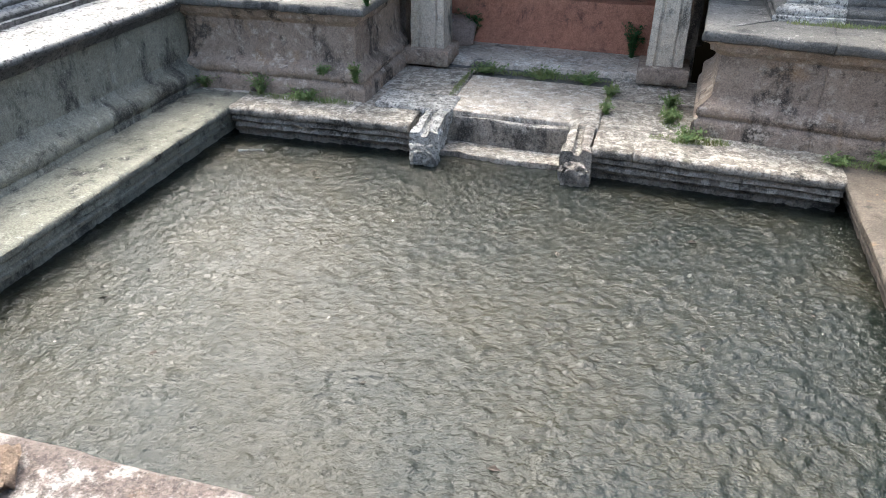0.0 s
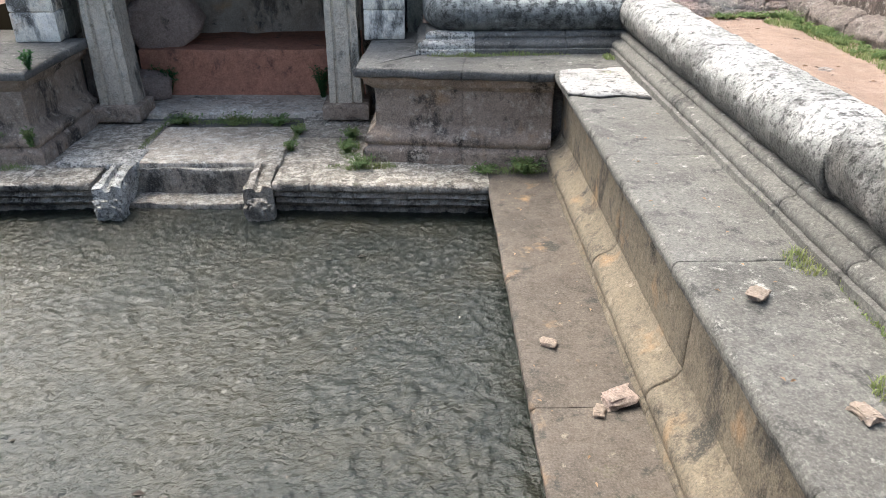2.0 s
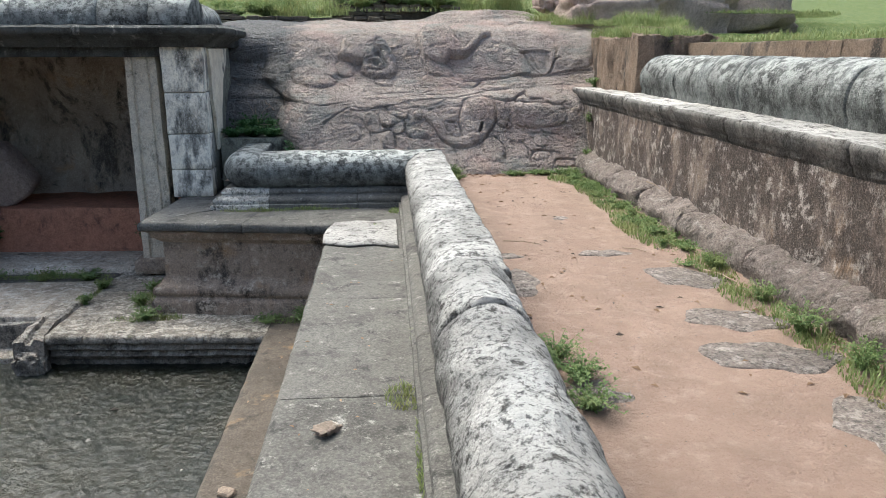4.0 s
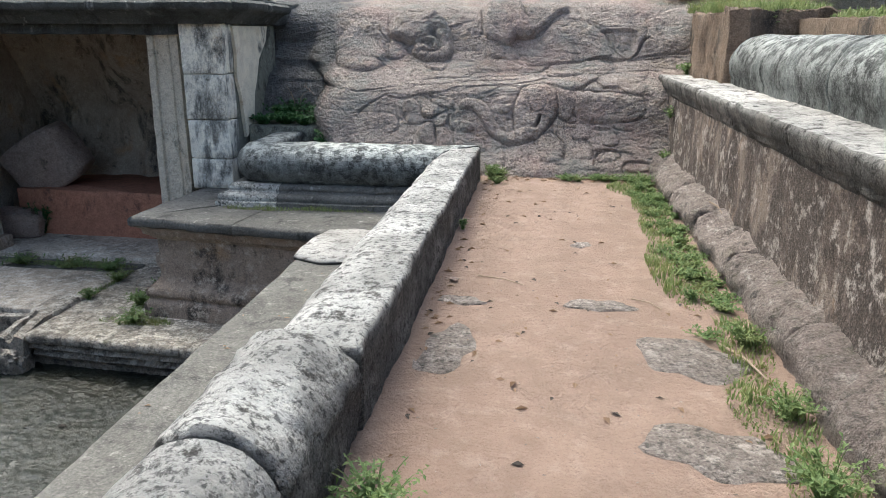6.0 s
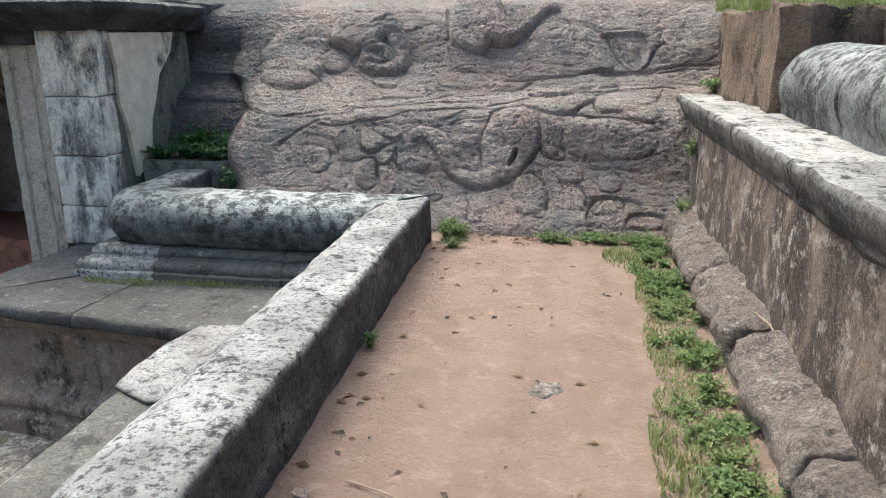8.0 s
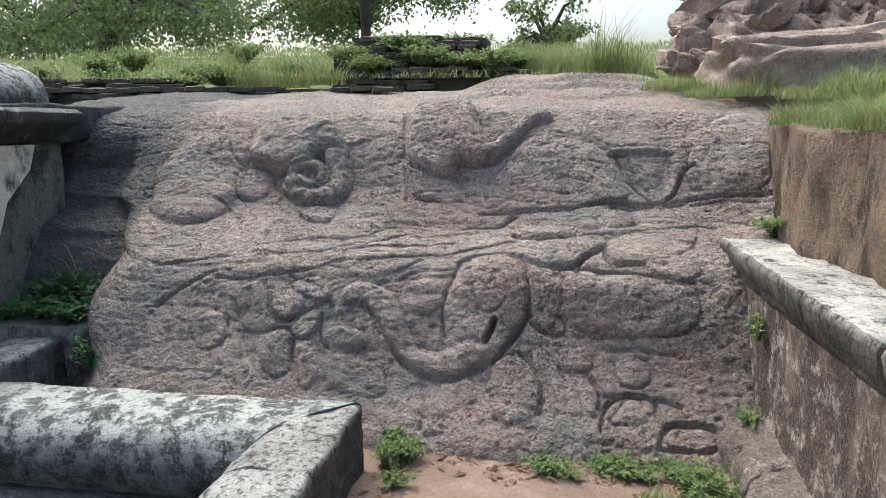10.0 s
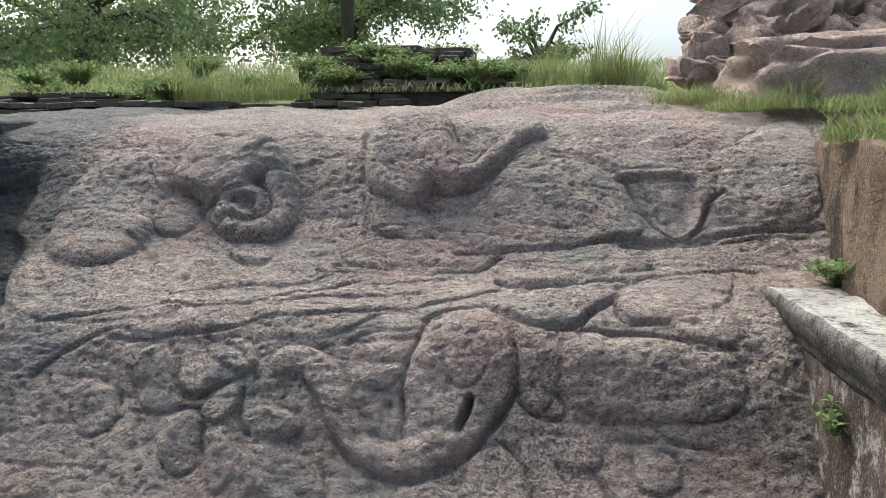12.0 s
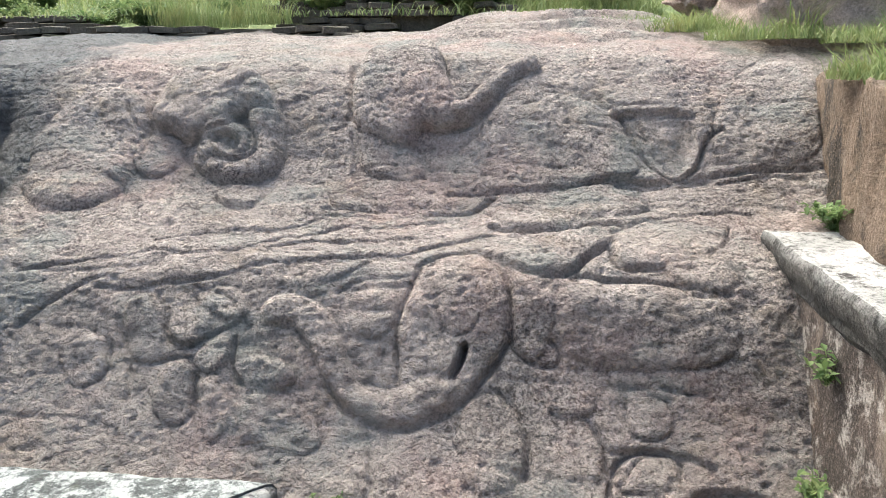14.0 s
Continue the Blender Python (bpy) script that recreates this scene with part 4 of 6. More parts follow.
RELIEF['wavy_beds'] = [
    ('groove', [(2.40, 1.29), (2.79, 1.38), (3.06, 1.47), (3.38, 1.43), (3.57, 1.55), (3.90, 1.67), (4.18, 1.73), (4.44, 1.80)], 0.014, 0.060),
    ('groove', [(2.87, 1.20), (3.04, 1.20), (3.29, 1.25), (3.51, 1.31), (3.75, 1.37), (4.01, 1.44), (4.29, 1.45), (4.49, 1.60), (4.72, 1.64)], 0.014, 0.060),
    ('groove', [(3.02, 1.55), (3.35, 1.66), (3.60, 1.64), (3.86, 1.81)], 0.012, 0.050),
    ('groove', [(3.62, 1.49), (3.81, 1.56), (4.04, 1.56), (4.32, 1.62)], 0.012, 0.050),
    ('groove', [(3.73, 1.81), (4.05, 1.79), (4.35, 1.84)], 0.012, 0.040),
    ('plate', [(2.94, 1.27), (3.20, 1.36), (3.47, 1.34), (3.45, 1.29), (3.15, 1.21), (2.98, 1.21)], 0.040, 0.050),
    ('plate', [(3.49, 1.41), (3.61, 1.44), (3.80, 1.33), (3.71, 1.29), (3.54, 1.32)], 0.040, 0.060),
    ('plate', [(3.80, 1.26), (3.94, 1.37), (4.21, 1.43), (4.09, 1.33), (3.94, 1.24), (3.84, 1.22)], 0.050, 0.050),
    ('plate', [(3.27, 1.78), (3.38, 1.83), (3.57, 1.73), (3.53, 1.59), (3.35, 1.63)], 0.050, 0.050),
]
RELIEF['big_head'] = [
    ('plate', [(4.41, 1.34), (4.54, 1.47), (4.68, 1.46), (4.80, 1.35), (4.84, 1.19), (4.84, 1.03), (4.79, 0.93), (4.67, 0.80), (4.57, 0.72), (4.44, 0.69), (4.35, 0.76), (4.34, 0.96), (4.36, 1.16)], 0.140, 0.150),
    ('rib', [(4.52, 0.79), (4.42, 0.73), (4.30, 0.70), (4.17, 0.75), (4.07, 0.87), (4.02, 1.02), (3.92, 1.11), (3.78, 1.12)], 0.078, 0.130),
    ('hole', [(4.65, 0.99), (4.63, 0.92), (4.60, 0.87)], 0.018, 0.140),
    ('groove', [(4.40, 1.37), (4.36, 1.20), (4.34, 1.01), (4.35, 0.81)], 0.014, 0.070),
    ('groove', [(4.85, 1.03), (4.79, 0.92), (4.68, 0.79), (4.53, 0.67), (4.36, 0.61), (4.21, 0.62), (4.07, 0.71), (3.99, 0.87), (3.94, 0.99), (3.85, 1.06)], 0.016, 0.080),
    ('groove', [(4.38, 1.38), (4.46, 1.47), (4.62, 1.52), (4.79, 1.43), (4.84, 1.27), (4.86, 1.03)], 0.014, 0.060),
    ('groove', [(4.12, 1.00), (4.15, 0.88), (4.22, 0.78), (4.32, 0.76)], 0.014, 0.050),
]
RELIEF['flank_of_the_big_head'] = [
    ('plate', [(5.05, 1.30), (5.32, 1.32), (5.57, 1.29), (5.78, 1.25), (5.85, 1.13), (5.81, 0.97), (5.55, 0.94), (5.27, 0.92), (5.10, 0.97), (5.04, 1.14)], 0.200, 0.110),
    ('plate', [(4.84, 1.36), (4.97, 1.30), (5.06, 1.22), (5.03, 1.04), (4.98, 0.94), (4.90, 0.96), (4.84, 1.11)], 0.070, 0.060),
    ('groove', [(4.84, 1.03), (4.93, 0.93), (5.04, 0.91), (5.08, 0.96), (5.04, 1.04)], 0.014, 0.060),
    ('groove', [(4.77, 1.45), (4.87, 1.36), (5.07, 1.33), (5.32, 1.34), (5.57, 1.31), (5.79, 1.27)], 0.014, 0.060),
    ('groove', [(5.43, 0.94), (5.50, 0.84), (5.68, 0.83)], 0.014, 0.040),
    ('groove', [(5.27, 0.92), (5.30, 0.83), (5.43, 0.86)], 0.014, 0.040),
    ('plate', [(4.48, 1.28), (4.64, 1.32), (4.72, 1.18), (4.68, 1.05), (4.55, 1.05)], 0.100, 0.050),
    ('plate', [(4.09, 1.21), (4.27, 1.28), (4.35, 1.20), (4.32, 1.04), (4.19, 1.00), (4.11, 1.08)], 0.080, 0.060),
    ('groove', [(4.04, 1.21), (4.16, 1.30), (4.35, 1.32)], 0.014, 0.050),
]
RELIEF['small_elephants'] = [
    ('plate', [(3.04, 1.08), (3.06, 1.17), (3.17, 1.19), (3.25, 1.07), (3.28, 0.91), (3.21, 0.85), (3.11, 0.87), (3.06, 0.98)], 0.060, 0.120),
    ('plate', [(3.26, 1.10), (3.40, 1.16), (3.50, 1.08), (3.46, 0.97), (3.37, 0.93), (3.28, 0.99)], 0.060, 0.120),
    ('plate', [(3.41, 0.85), (3.45, 0.94), (3.56, 1.00), (3.60, 0.95), (3.56, 0.85), (3.49, 0.80)], 0.040, 0.105),
    ('plate', [(3.21, 0.73), (3.31, 0.86), (3.43, 0.86), (3.43, 0.74), (3.43, 0.61), (3.33, 0.57), (3.24, 0.64)], 0.060, 0.120),
    ('plate', [(3.45, 0.76), (3.54, 0.82), (3.61, 0.72), (3.62, 0.57), (3.55, 0.49), (3.47, 0.58)], 0.060, 0.090),
    ('plate', [(3.59, 0.86), (3.73, 0.92), (3.87, 0.89), (3.91, 0.79), (3.81, 0.75), (3.65, 0.77)], 0.060, 0.105),
    ('plate', [(3.35, 1.18), (3.49, 1.25), (3.65, 1.17), (3.63, 1.05), (3.52, 1.07), (3.40, 1.13)], 0.040, 0.090),
]
RELIEF['more_small_elephants'] = [
    ('plate', [(2.74, 0.93), (2.83, 1.02), (3.00, 0.95), (3.00, 0.79), (2.88, 0.70), (2.77, 0.80)], 0.070, 0.060),
    ('plate', [(2.94, 1.17), (3.05, 1.22), (3.04, 1.06), (3.06, 0.90), (2.98, 0.95)], 0.050, 0.050),
    ('plate', [(3.62, 0.72), (3.84, 0.73), (4.01, 0.64), (4.03, 0.50), (3.81, 0.48), (3.66, 0.55)], 0.080, 0.060),
    ('groove', [(3.26, 1.07), (3.29, 0.94), (3.36, 0.91), (3.44, 0.96), (3.58, 1.04)], 0.012, 0.050),
    ('groove', [(3.09, 0.85), (3.21, 0.83), (3.33, 0.88), (3.41, 0.87)], 0.012, 0.040),
    ('groove', [(3.44, 0.79), (3.44, 0.66), (3.46, 0.56)], 0.014, 0.060),
    ('groove', [(3.60, 0.98), (3.59, 0.85), (3.63, 0.75), (3.84, 0.74), (3.94, 0.76)], 0.014, 0.060),
    ('groove', [(3.34, 1.23), (3.47, 1.20), (3.56, 1.15), (3.66, 1.03)], 0.012, 0.050),
    ('groove', [(3.02, 1.06), (3.06, 0.93), (3.12, 0.85), (3.11, 0.67)], 0.014, 0.050),
    ('groove', [(2.50, 0.99), (2.61, 1.10), (2.73, 1.20), (2.89, 1.27), (3.04, 1.23)], 0.016, 0.050),
]
RELIEF['worn_lower_figures'] = [
    ('plate', [(4.65, 0.76), (4.79, 0.81), (4.88, 0.69), (4.92, 0.55), (4.86, 0.39), (4.67, 0.35), (4.58, 0.56)], 0.100, 0.080),
    ('groove', [(4.79, 0.80), (4.87, 0.71), (4.92, 0.58), (4.90, 0.44)], 0.016, 0.070),
    ('plate', [(5.15, 0.63), (5.23, 0.65), (5.24, 0.57), (5.19, 0.45), (5.13, 0.48)], 0.050, 0.060),
    ('groove', [(5.17, 0.70), (5.24, 0.59), (5.23, 0.48)], 0.016, 0.060),
    ('groove', [(5.25, 0.57), (5.37, 0.58), (5.52, 0.58), (5.67, 0.53)], 0.016, 0.050),
    ('plate', [(4.98, 0.89), (5.15, 0.92), (5.22, 0.81), (5.17, 0.71), (5.03, 0.70), (4.96, 0.79)], 0.080, 0.050),
    ('plate', [(5.34, 0.81), (5.50, 0.83), (5.54, 0.70), (5.42, 0.62), (5.31, 0.67)], 0.100, 0.050),
    ('groove', [(4.22, 0.58), (4.26, 0.44), (4.25, 0.32)], 0.020, 0.050),
]
RELIEF['worn_ring'] = [
    ('groove', [(5.23, 0.36), (5.25, 0.51), (5.33, 0.58), (5.53, 0.59), (5.54, 0.47)], 0.015, 0.07),
    ('groove', [(5.54, 0.29), (5.56, 0.41), (5.73, 0.46), (5.85, 0.42), (5.89, 0.34), (5.75, 0.27), (5.54, 0.29)], 0.018, 0.07),
    ('plate', [(5.28, 0.42), (5.36, 0.56), (5.5, 0.56), (5.5, 0.42)], 0.06, 0.06),
]

# how much higher the figures of a group stand
BOLD = {"elephant_with_curled_trunk": 2.0, "elephant_with_raised_trunk": 1.35, "seated_figure_recess": 1.2, "big_head": 0.85, "long_ledge": 1.3}
PROFILE = [(8.6, -0.15), (8.7, 0.05), (8.92, 0.24), (9.12, 0.48), (9.26, 0.72), (9.42, 0.93), (9.72, 1.03), (10.05, 1.13), (10.26, 1.34),
           (10.45, 1.62), (10.75, 1.84), (11.4, 1.97), (13.0, 2.1)]
prof = np.array(PROFILE)
prof_w = np.concatenate([[0], np.cumsum(np.hypot(*np.diff(prof, axis=0).T))])


def eased(pts):
    """The same line with its corners cut twice."""
    for _ in range(2):
        cut = [pts[0]]
        for (ax, aw), (bx, bw) in zip(pts, pts[1:]):
            cut += [(0.75 * ax + 0.25 * bx, 0.75 * aw + 0.25 * bw), (0.25 * ax + 0.75 * bx, 0.25 * aw + 0.75 * bw)]
        pts = cut + [pts[-1]]
    return pts


def line_distance(X, W, pts):
    best = np.full(X.shape, 9.0)
    for (ax, aw), (bx, bw) in zip(pts, pts[1:]):
        dx, dw = bx - ax, bw - aw
        t = np.clip(((X - ax) * dx + (W - aw) * dw) / (dx * dx + dw * dw + 1e-9), 0, 1)
        best = np.minimum(best, np.hypot(X - ax - t * dx, W - aw - t * dw))
    return best


def inside(X, W, pts):
    """Whether each place lies within the closed outline."""
    odd = np.zeros(X.shape, bool)
    for (ax, aw), (bx, bw) in zip(pts, pts[1:] + pts[:1]):
        if aw != bw:
            odd ^= ((aw > W) != (bw > W)) & (X < (bx - ax) * (W - aw) / (bw - aw) + ax)
    return odd


def pillow(q, power=0.5):
    return np.clip(1 - np.clip(1 - q, 0, 1) ** 2, 0, 1) ** power


def carved_rock():
    """A weathered outcrop: its profile drawn along x, with plates, ribs and grooves carved in low relief, pits and cracks."""
    step = 0.0095
    xs = np.arange(0.7, 6.9, step)
    ws = np.concatenate([np.arange(0, 3.2, step), np.arange(3.2, prof_w[-1], 0.03)])
    X, Wd = np.meshgrid(xs, ws)
    fine_w = np.linspace(0, prof_w[-1], 800)
    kernel = np.ones(41) / 41
    py = np.convolve(np.pad(np.interp(fine_w, prof_w, prof[:, 0]), 20, "edge"), kernel, "valid")
    pz = np.convolve(np.pad(np.interp(fine_w, prof_w, prof[:, 1]), 20, "edge"), kernel, "valid")
    ty, tz = np.gradient(py, fine_w), np.gradient(pz, fine_w)
    Y, Z = np.interp(Wd, fine_w, py), np.interp(Wd, fine_w, pz)
    NY, NZ = -np.interp(Wd, fine_w, tz), np.interp(Wd, fine_w, ty)
    rough, cracks, jitter_x, jitter_w = (np.zeros_like(X) for _ in range(4))
    for j in range(X.shape[0]):
        for i in range(X.shape[1]):
            p = Vector((X[j, i], Y[j, i], Z[j, i]))
            v = noise.noise_vector(p * 6.0)
            jitter_x[j, i], jitter_w[j, i] = v.x, v.y
            lie = Vector((p.x * 1.4, p.y * 4.5, p.z * 5.5))
            pit = noise.noise(Vector((p.x * 30, p.y * 42, p.z * 42)))
            many = 0.5 + 0.5 * noise.noise(p * 1.9 + Vector((3, 9, 1)))
            rough[j, i] = (0.05 * noise.noise(p * 1.4) + 0.016 * noise.noise(p * 4.3) + 0.009 * noise.noise(p * 11)
                           + 0.007 * noise.noise(p * 27) - 0.045 * many * max(0.0, pit - 0.16))
            cracks[j, i] = 0.012 * (1 - abs(noise.noise(lie))) ** 16 + 0.006 * (1 - abs(noise.noise(lie * 2.3 + Vector((5, 2, 7))))) ** 12
    raised, sunk = np.zeros_like(X), np.zeros_like(X)
    JX, JW = X + 0.016 * jitter_x, Wd + 0.016 * jitter_w
    for title, group in RELIEF.items():
        bold = BOLD.get(title, 1.0)
        for kind, pts, r, depth in group:
            h = depth * (bold if kind in ("plate", "rib") else 1.0)
            line = eased(pts + pts[:1]) if kind in ("plate", "sunk") else eased(pts)
            pad = 3 * r + 0.03
            c0, c1 = np.searchsorted(xs, [min(p[0] for p in pts) - pad, max(p[0] for p in pts) + pad])
            r0, r1 = np.searchsorted(ws, [min(p[1] for p in pts) - pad, max(p[1] for p in pts) + pad])
            if r1 - r0 < 2 or c1 - c0 < 2:
                continue
            part_of = (slice(r0, r1), slice(c0, c1))
            x, w = JX[part_of], JW[part_of]
            if kind == "hole" and len(pts) == 1:
                dist = np.hypot(x - pts[0][0], w - pts[0][1])
            else:
                dist = line_distance(x, w, line)
            up, down = raised[part_of], sunk[part_of]
            if kind in ("plate", "sunk"):
                within = inside(x, w, line)
                mx, mw = sum(p[0] for p in pts) / len(pts), sum(p[1] for p in pts) / len(pts)
                size = max(abs(p[0] - mx) + abs(p[1] - mw) for p in pts)
                turn = 37.0 * mx + 23.0 * mw
                tilt = np.clip(0.8 + 0.75 * ((x - mx) * math.cos(turn) + (w - mw) * math.sin(turn)) / size, 0.25, 1.3)
                body = np.where(within, pillow(dist / (0.8 * r)) * h * 0.38 * (tilt if r < 0.09 else 1.0), 0)
                if kind == "plate":
                    up[:] = np.maximum(up, up * 0.45 * within + body * 0.8)
                    down[:] = np.maximum(down, np.where(within, 0, np.exp(-(dist / 0.014) ** 2) * 0.024 * min(1, h / 0.06) * np.clip(0.4 + 0.9 * np.sin(9 * x + 4 * w) * np.sin(8 * w - 5 * x + turn), 0, 1)))
                else:
                    down[:] = np.maximum(down, body)
            elif kind == "rib":
                body = pillow(1 - dist / r) * h * 0.33
                up[:] = np.maximum(up, body + 0.35 * up * (body > 0.003))
                down[:] = np.maximum(down, np.exp(-((dist - r * 1.03) / 0.016) ** 2) * 0.022)
            else:
                cut = np.clip(1 - dist / (r * 1.25), 0, 1) ** (0.6 if kind == "hole" else 0.9) * h * (1.0 if kind == "hole" else 0.75)
                down[:] = np.maximum(down, cut)
    worn = np.clip(0.75 + 0.5 * np.sin(5.3 * X + 2.1 * np.sin(4.1 * Wd)) * np.sin(4.7 * Wd + 1.7 * np.sin(3.9 * X)), 0.4, 1.15)
    D = raised - 0.95 * sunk * worn + rough - cracks
    edge_x = 1.95 - 0.25 * np.clip((Z - 0.9) / 0.3, 0, 1) + 0.06 * np.sin(Z * 9.0)
    back = np.clip((edge_x + 0.3 - X) / 0.45, 0, 1) ** 2 * (0.65 - 0.35 * np.clip((Z - 0.9) / 0.3, 0, 1)) * np.clip((1.8 - Z) / 0.4, 0, 1)
    hump = np.exp(-((X - 5.1 - 2 * rough) / 1.0) ** 6) * np.clip((Y - 11.35) / 0.25, 0, 1)
    layer = 0.07 * np.sin(X * 2.3) + 0.05 * np.sin(X * 5.9 + 1) + 3 * rough
    shelf = hump * sum(0.06 * np.clip((Y - at - layer) / 0.05, 0, 1) for at in (11.5, 11.9, 12.3))
    Y2, Z2 = Y + NY * D + back, Z + NZ * D + shelf
    X2 = X + 0.02 * np.sin(Z * 7)
    verts = np.stack([X2, Y2, Z2], -1).reshape(-1, 3).tolist()
    n = len(xs)
    faces = [(j * n + i, j * n + i + 1, (j + 1) * n + i + 1, (j + 1) * n + i) for j in range(len(ws) - 1) for i in range(n - 1)]
    ob = link_mesh("rock_face", verts, faces, ROCK, sharp=180)
    return tagged(ob, "pinkish grey granite outcrop carved with a relief of elephants", "carved rock", kind="structure")


carved_rock()
rx = [0.9 + 0.06 * k for k in range(28)]
rz = [-0.3 + 0.048 * k for k in range(42)]
rv = [(x, 10.1 + 0.4 * max(0, z) ** 1.3 + 0.25 * noise.noise((x * 1.3, z * 1.1, 8)) + 0.05 * noise.noise((x * 6, z * 4, 3)), z) for z in rz for x in rx]
rf = [(j * 28 + i, j * 28 + i + 1, (j + 1) * 28 + i + 1, (j + 1) * 28 + i) for j in range(41) for i in range(27)]
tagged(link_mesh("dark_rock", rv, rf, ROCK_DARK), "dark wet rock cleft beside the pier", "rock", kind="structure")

# ---- east retaining wall beside the path ----
east = thing("retaining_wall", "brown streaked retaining wall with a stone cornice and rounded coping beside the path", "retaining wall", "structure")
E_BASE = [(-0.3, -0.2), (0.0, -0.2), (0.03, 0.03)] + arc(-0.07, 0.08, 0.11, 0.13, 0, 80, 7) + [(-0.17, 0.25), (-0.3, 0.27)]
for k, (ya, yb) in enumerate(((0.2, 1.5), (1.52, 2.9), (2.92, 4.1), (4.13, 5.3), (5.33, 6.4), (6.43, 7.4), (7.42, 8.3), (8.32, 9.0))):
    xa, xb = 5.9, 5.9
    block("base_stone", E_BASE, (xa, ya), (xb, yb), (-1, 0), BASE, east, amp=0.042, scale=6.0, joint=0.014, step=0.03, lift=random.uniform(-0.02, 0.02))
E_WALL = [(-0.5, 0.0), (0.03, 0.0), (0.0, 0.3), (0.0, 0.86), (-0.5, 0.86)]
run("wall_panel", E_WALL, (6.07, -1.0), (6.07, 9.4), (-1, 0), EAST, east, (0.36, 0.7), amp=0.016, step=0.06, joint=0.003)
E_CORN = [(-0.9, 0.84), (0.0, 0.84), (0.015, 0.88), (0.03, 0.89), (0.035, 0.93), (0.06, 0.95), (0.075, 1.0), (0.085, 1.04), (0.07, 1.07), (-0.9, 1.075)]
run("cornice_stone", E_CORN, (6.08, -1.0), (6.08, 9.72), (-1, 0), CORNICE_TOP, east, (0.24, 0.4, 0.55, 0.68, 0.79, 0.86), amp=0.012, step=0.05, joint=0.018)
E_ROLL = [(-0.5, 1.05), (0.02, 1.05)] + arc(-0.22, 1.26, 0.28, 0.27, -28, 95, 12) + [(-0.5, 1.5)]
run("coping_stone", E_ROLL, (6.45, -1.0), (6.45, 8.05), (-1, 0), ROLL_DARK, east, (0.2, 0.38, 0.55, 0.72, 0.88), amp=0.014, step=0.045, joint=0.02)
slab("wall_core", [(6.5, -1.0), (7.3, -1.0), (7.3, 9.8), (6.5, 9.8)], -0.2, 1.06, LATERITE, east, amp=0.005, step=0.3)
for a, b in ((-1.0, 2.4), (2.42, 5.0), (5.02, 8.1)):
    slab("brick_course", [(6.98, a), (7.3, a), (7.3, b), (6.98, b)], 1.0, 1.66, LATERITE, east, "dark brick backing", amp=0.02)
bank = slab("earth_bank", [(6.36, 8.12), (6.55, 8.04), (6.72, 8.14), (7.4, 8.1), (7.4, 10.6), (6.5, 10.6), (6.38, 9.9), (6.3, 9.2), (6.4, 8.7)], 1.0, 1.76, LATERITE, None, amp=0.055, scale=4.5, step=0.03)
tagged(bank, "red laterite bank topped with grass at the end of the coping", "earth bank", kind="structure")

# ---- terrace, boulders and trees behind the rock ----
terrace = thing("brick_terrace", "low ruined terraces of dark mossy brick above the rock", "brick ruin", "structure")
rng = random.Random(5)


def brick_mesh(length, depth, height):
    """One worn thin brick as mesh data, its corners knocked about."""
    bm = bmesh.new()
    bmesh.ops.create_cube(bm, size=1.0)
    bmesh.ops.bevel(bm, geom=bm.edges[:], offset=0.12, segments=1, affect="EDGES")
    for v in bm.verts:
        v.co = Vector((v.co.x * length, v.co.y * depth, v.co.z * height)) + Vector([rng.uniform(-0.007, 0.007) for _ in range(3)])
    me = bpy.data.meshes.new("brick")
    bm.to_mesh(me)
    bm.free()
    me.materials.append(BRICK)
    return me


BRICKS = [brick_mesh(rng.uniform(0.2, 0.34), 0.24, 0.062) for _ in range(8)]


def brick_row(x0, x1, y, z0, courses, keep=0.9, inset=0.03):
    """Thin courses of brick laid one above another, each set back a little, with gaps."""
    slab("rubble_core", [(x0, y + 0.04), (x1, y + 0.04), (x1, y + 0.5), (x0, y + 0.5)], z0 - 0.15, z0 + 0.066 * courses - 0.03, BRICK, terrace, amp=0.03, step=0.15)
    for c in range(courses):
        x = x0 + rng.uniform(0, 0.3) + 0.12 * c * rng.random()
        while x < x1 - 0.1 * c * rng.random():
            me = rng.choice(BRICKS)
            w = me.vertices[0].co.length * 1.75
            if rng.random() < keep:
                ob = new("brick", me)
                ob.parent = terrace
                ob.matrix_world = pose(x, y + inset * c + rng.uniform(-0.04, 0.04), z0 + 0.033 + 0.066 * c + rng.uniform(-0.006, 0.006), rng.uniform(-4, 4), rng.uniform(-3, 3), rng.uniform(-9, 9))
            x += max(0.2, w) + rng.uniform(0.0, 0.05)


brick_row(-3.6, 3.3, 12.8, 2.02, 2, 0.9)
brick_row(-3.6, 0.6, 13.15, 2.14, 2, 0.75)
brick_row(2.6, 4.75, 13.25, 2.12, 4, 0.85)
brick_row(2.35, 4.5, 13.62, 2.32, 4, 0.85)
brick_row(2.5, 4.15, 14.0, 2.55, 4, 0.85)


def boulder(x, y, z, size, seed, rot, label):
    ob = part("boulder", lump(size, 0.3, 1.7, seed, 4 if size[0] < 0.4 else 5, 0.5), BOULDER, sharp=50)
    ob.matrix_world = pose(x, y, z, rot * 0.3, rot, rot * 0.7)
    tagged(ob, label, "boulder", group="boulders above the rock")


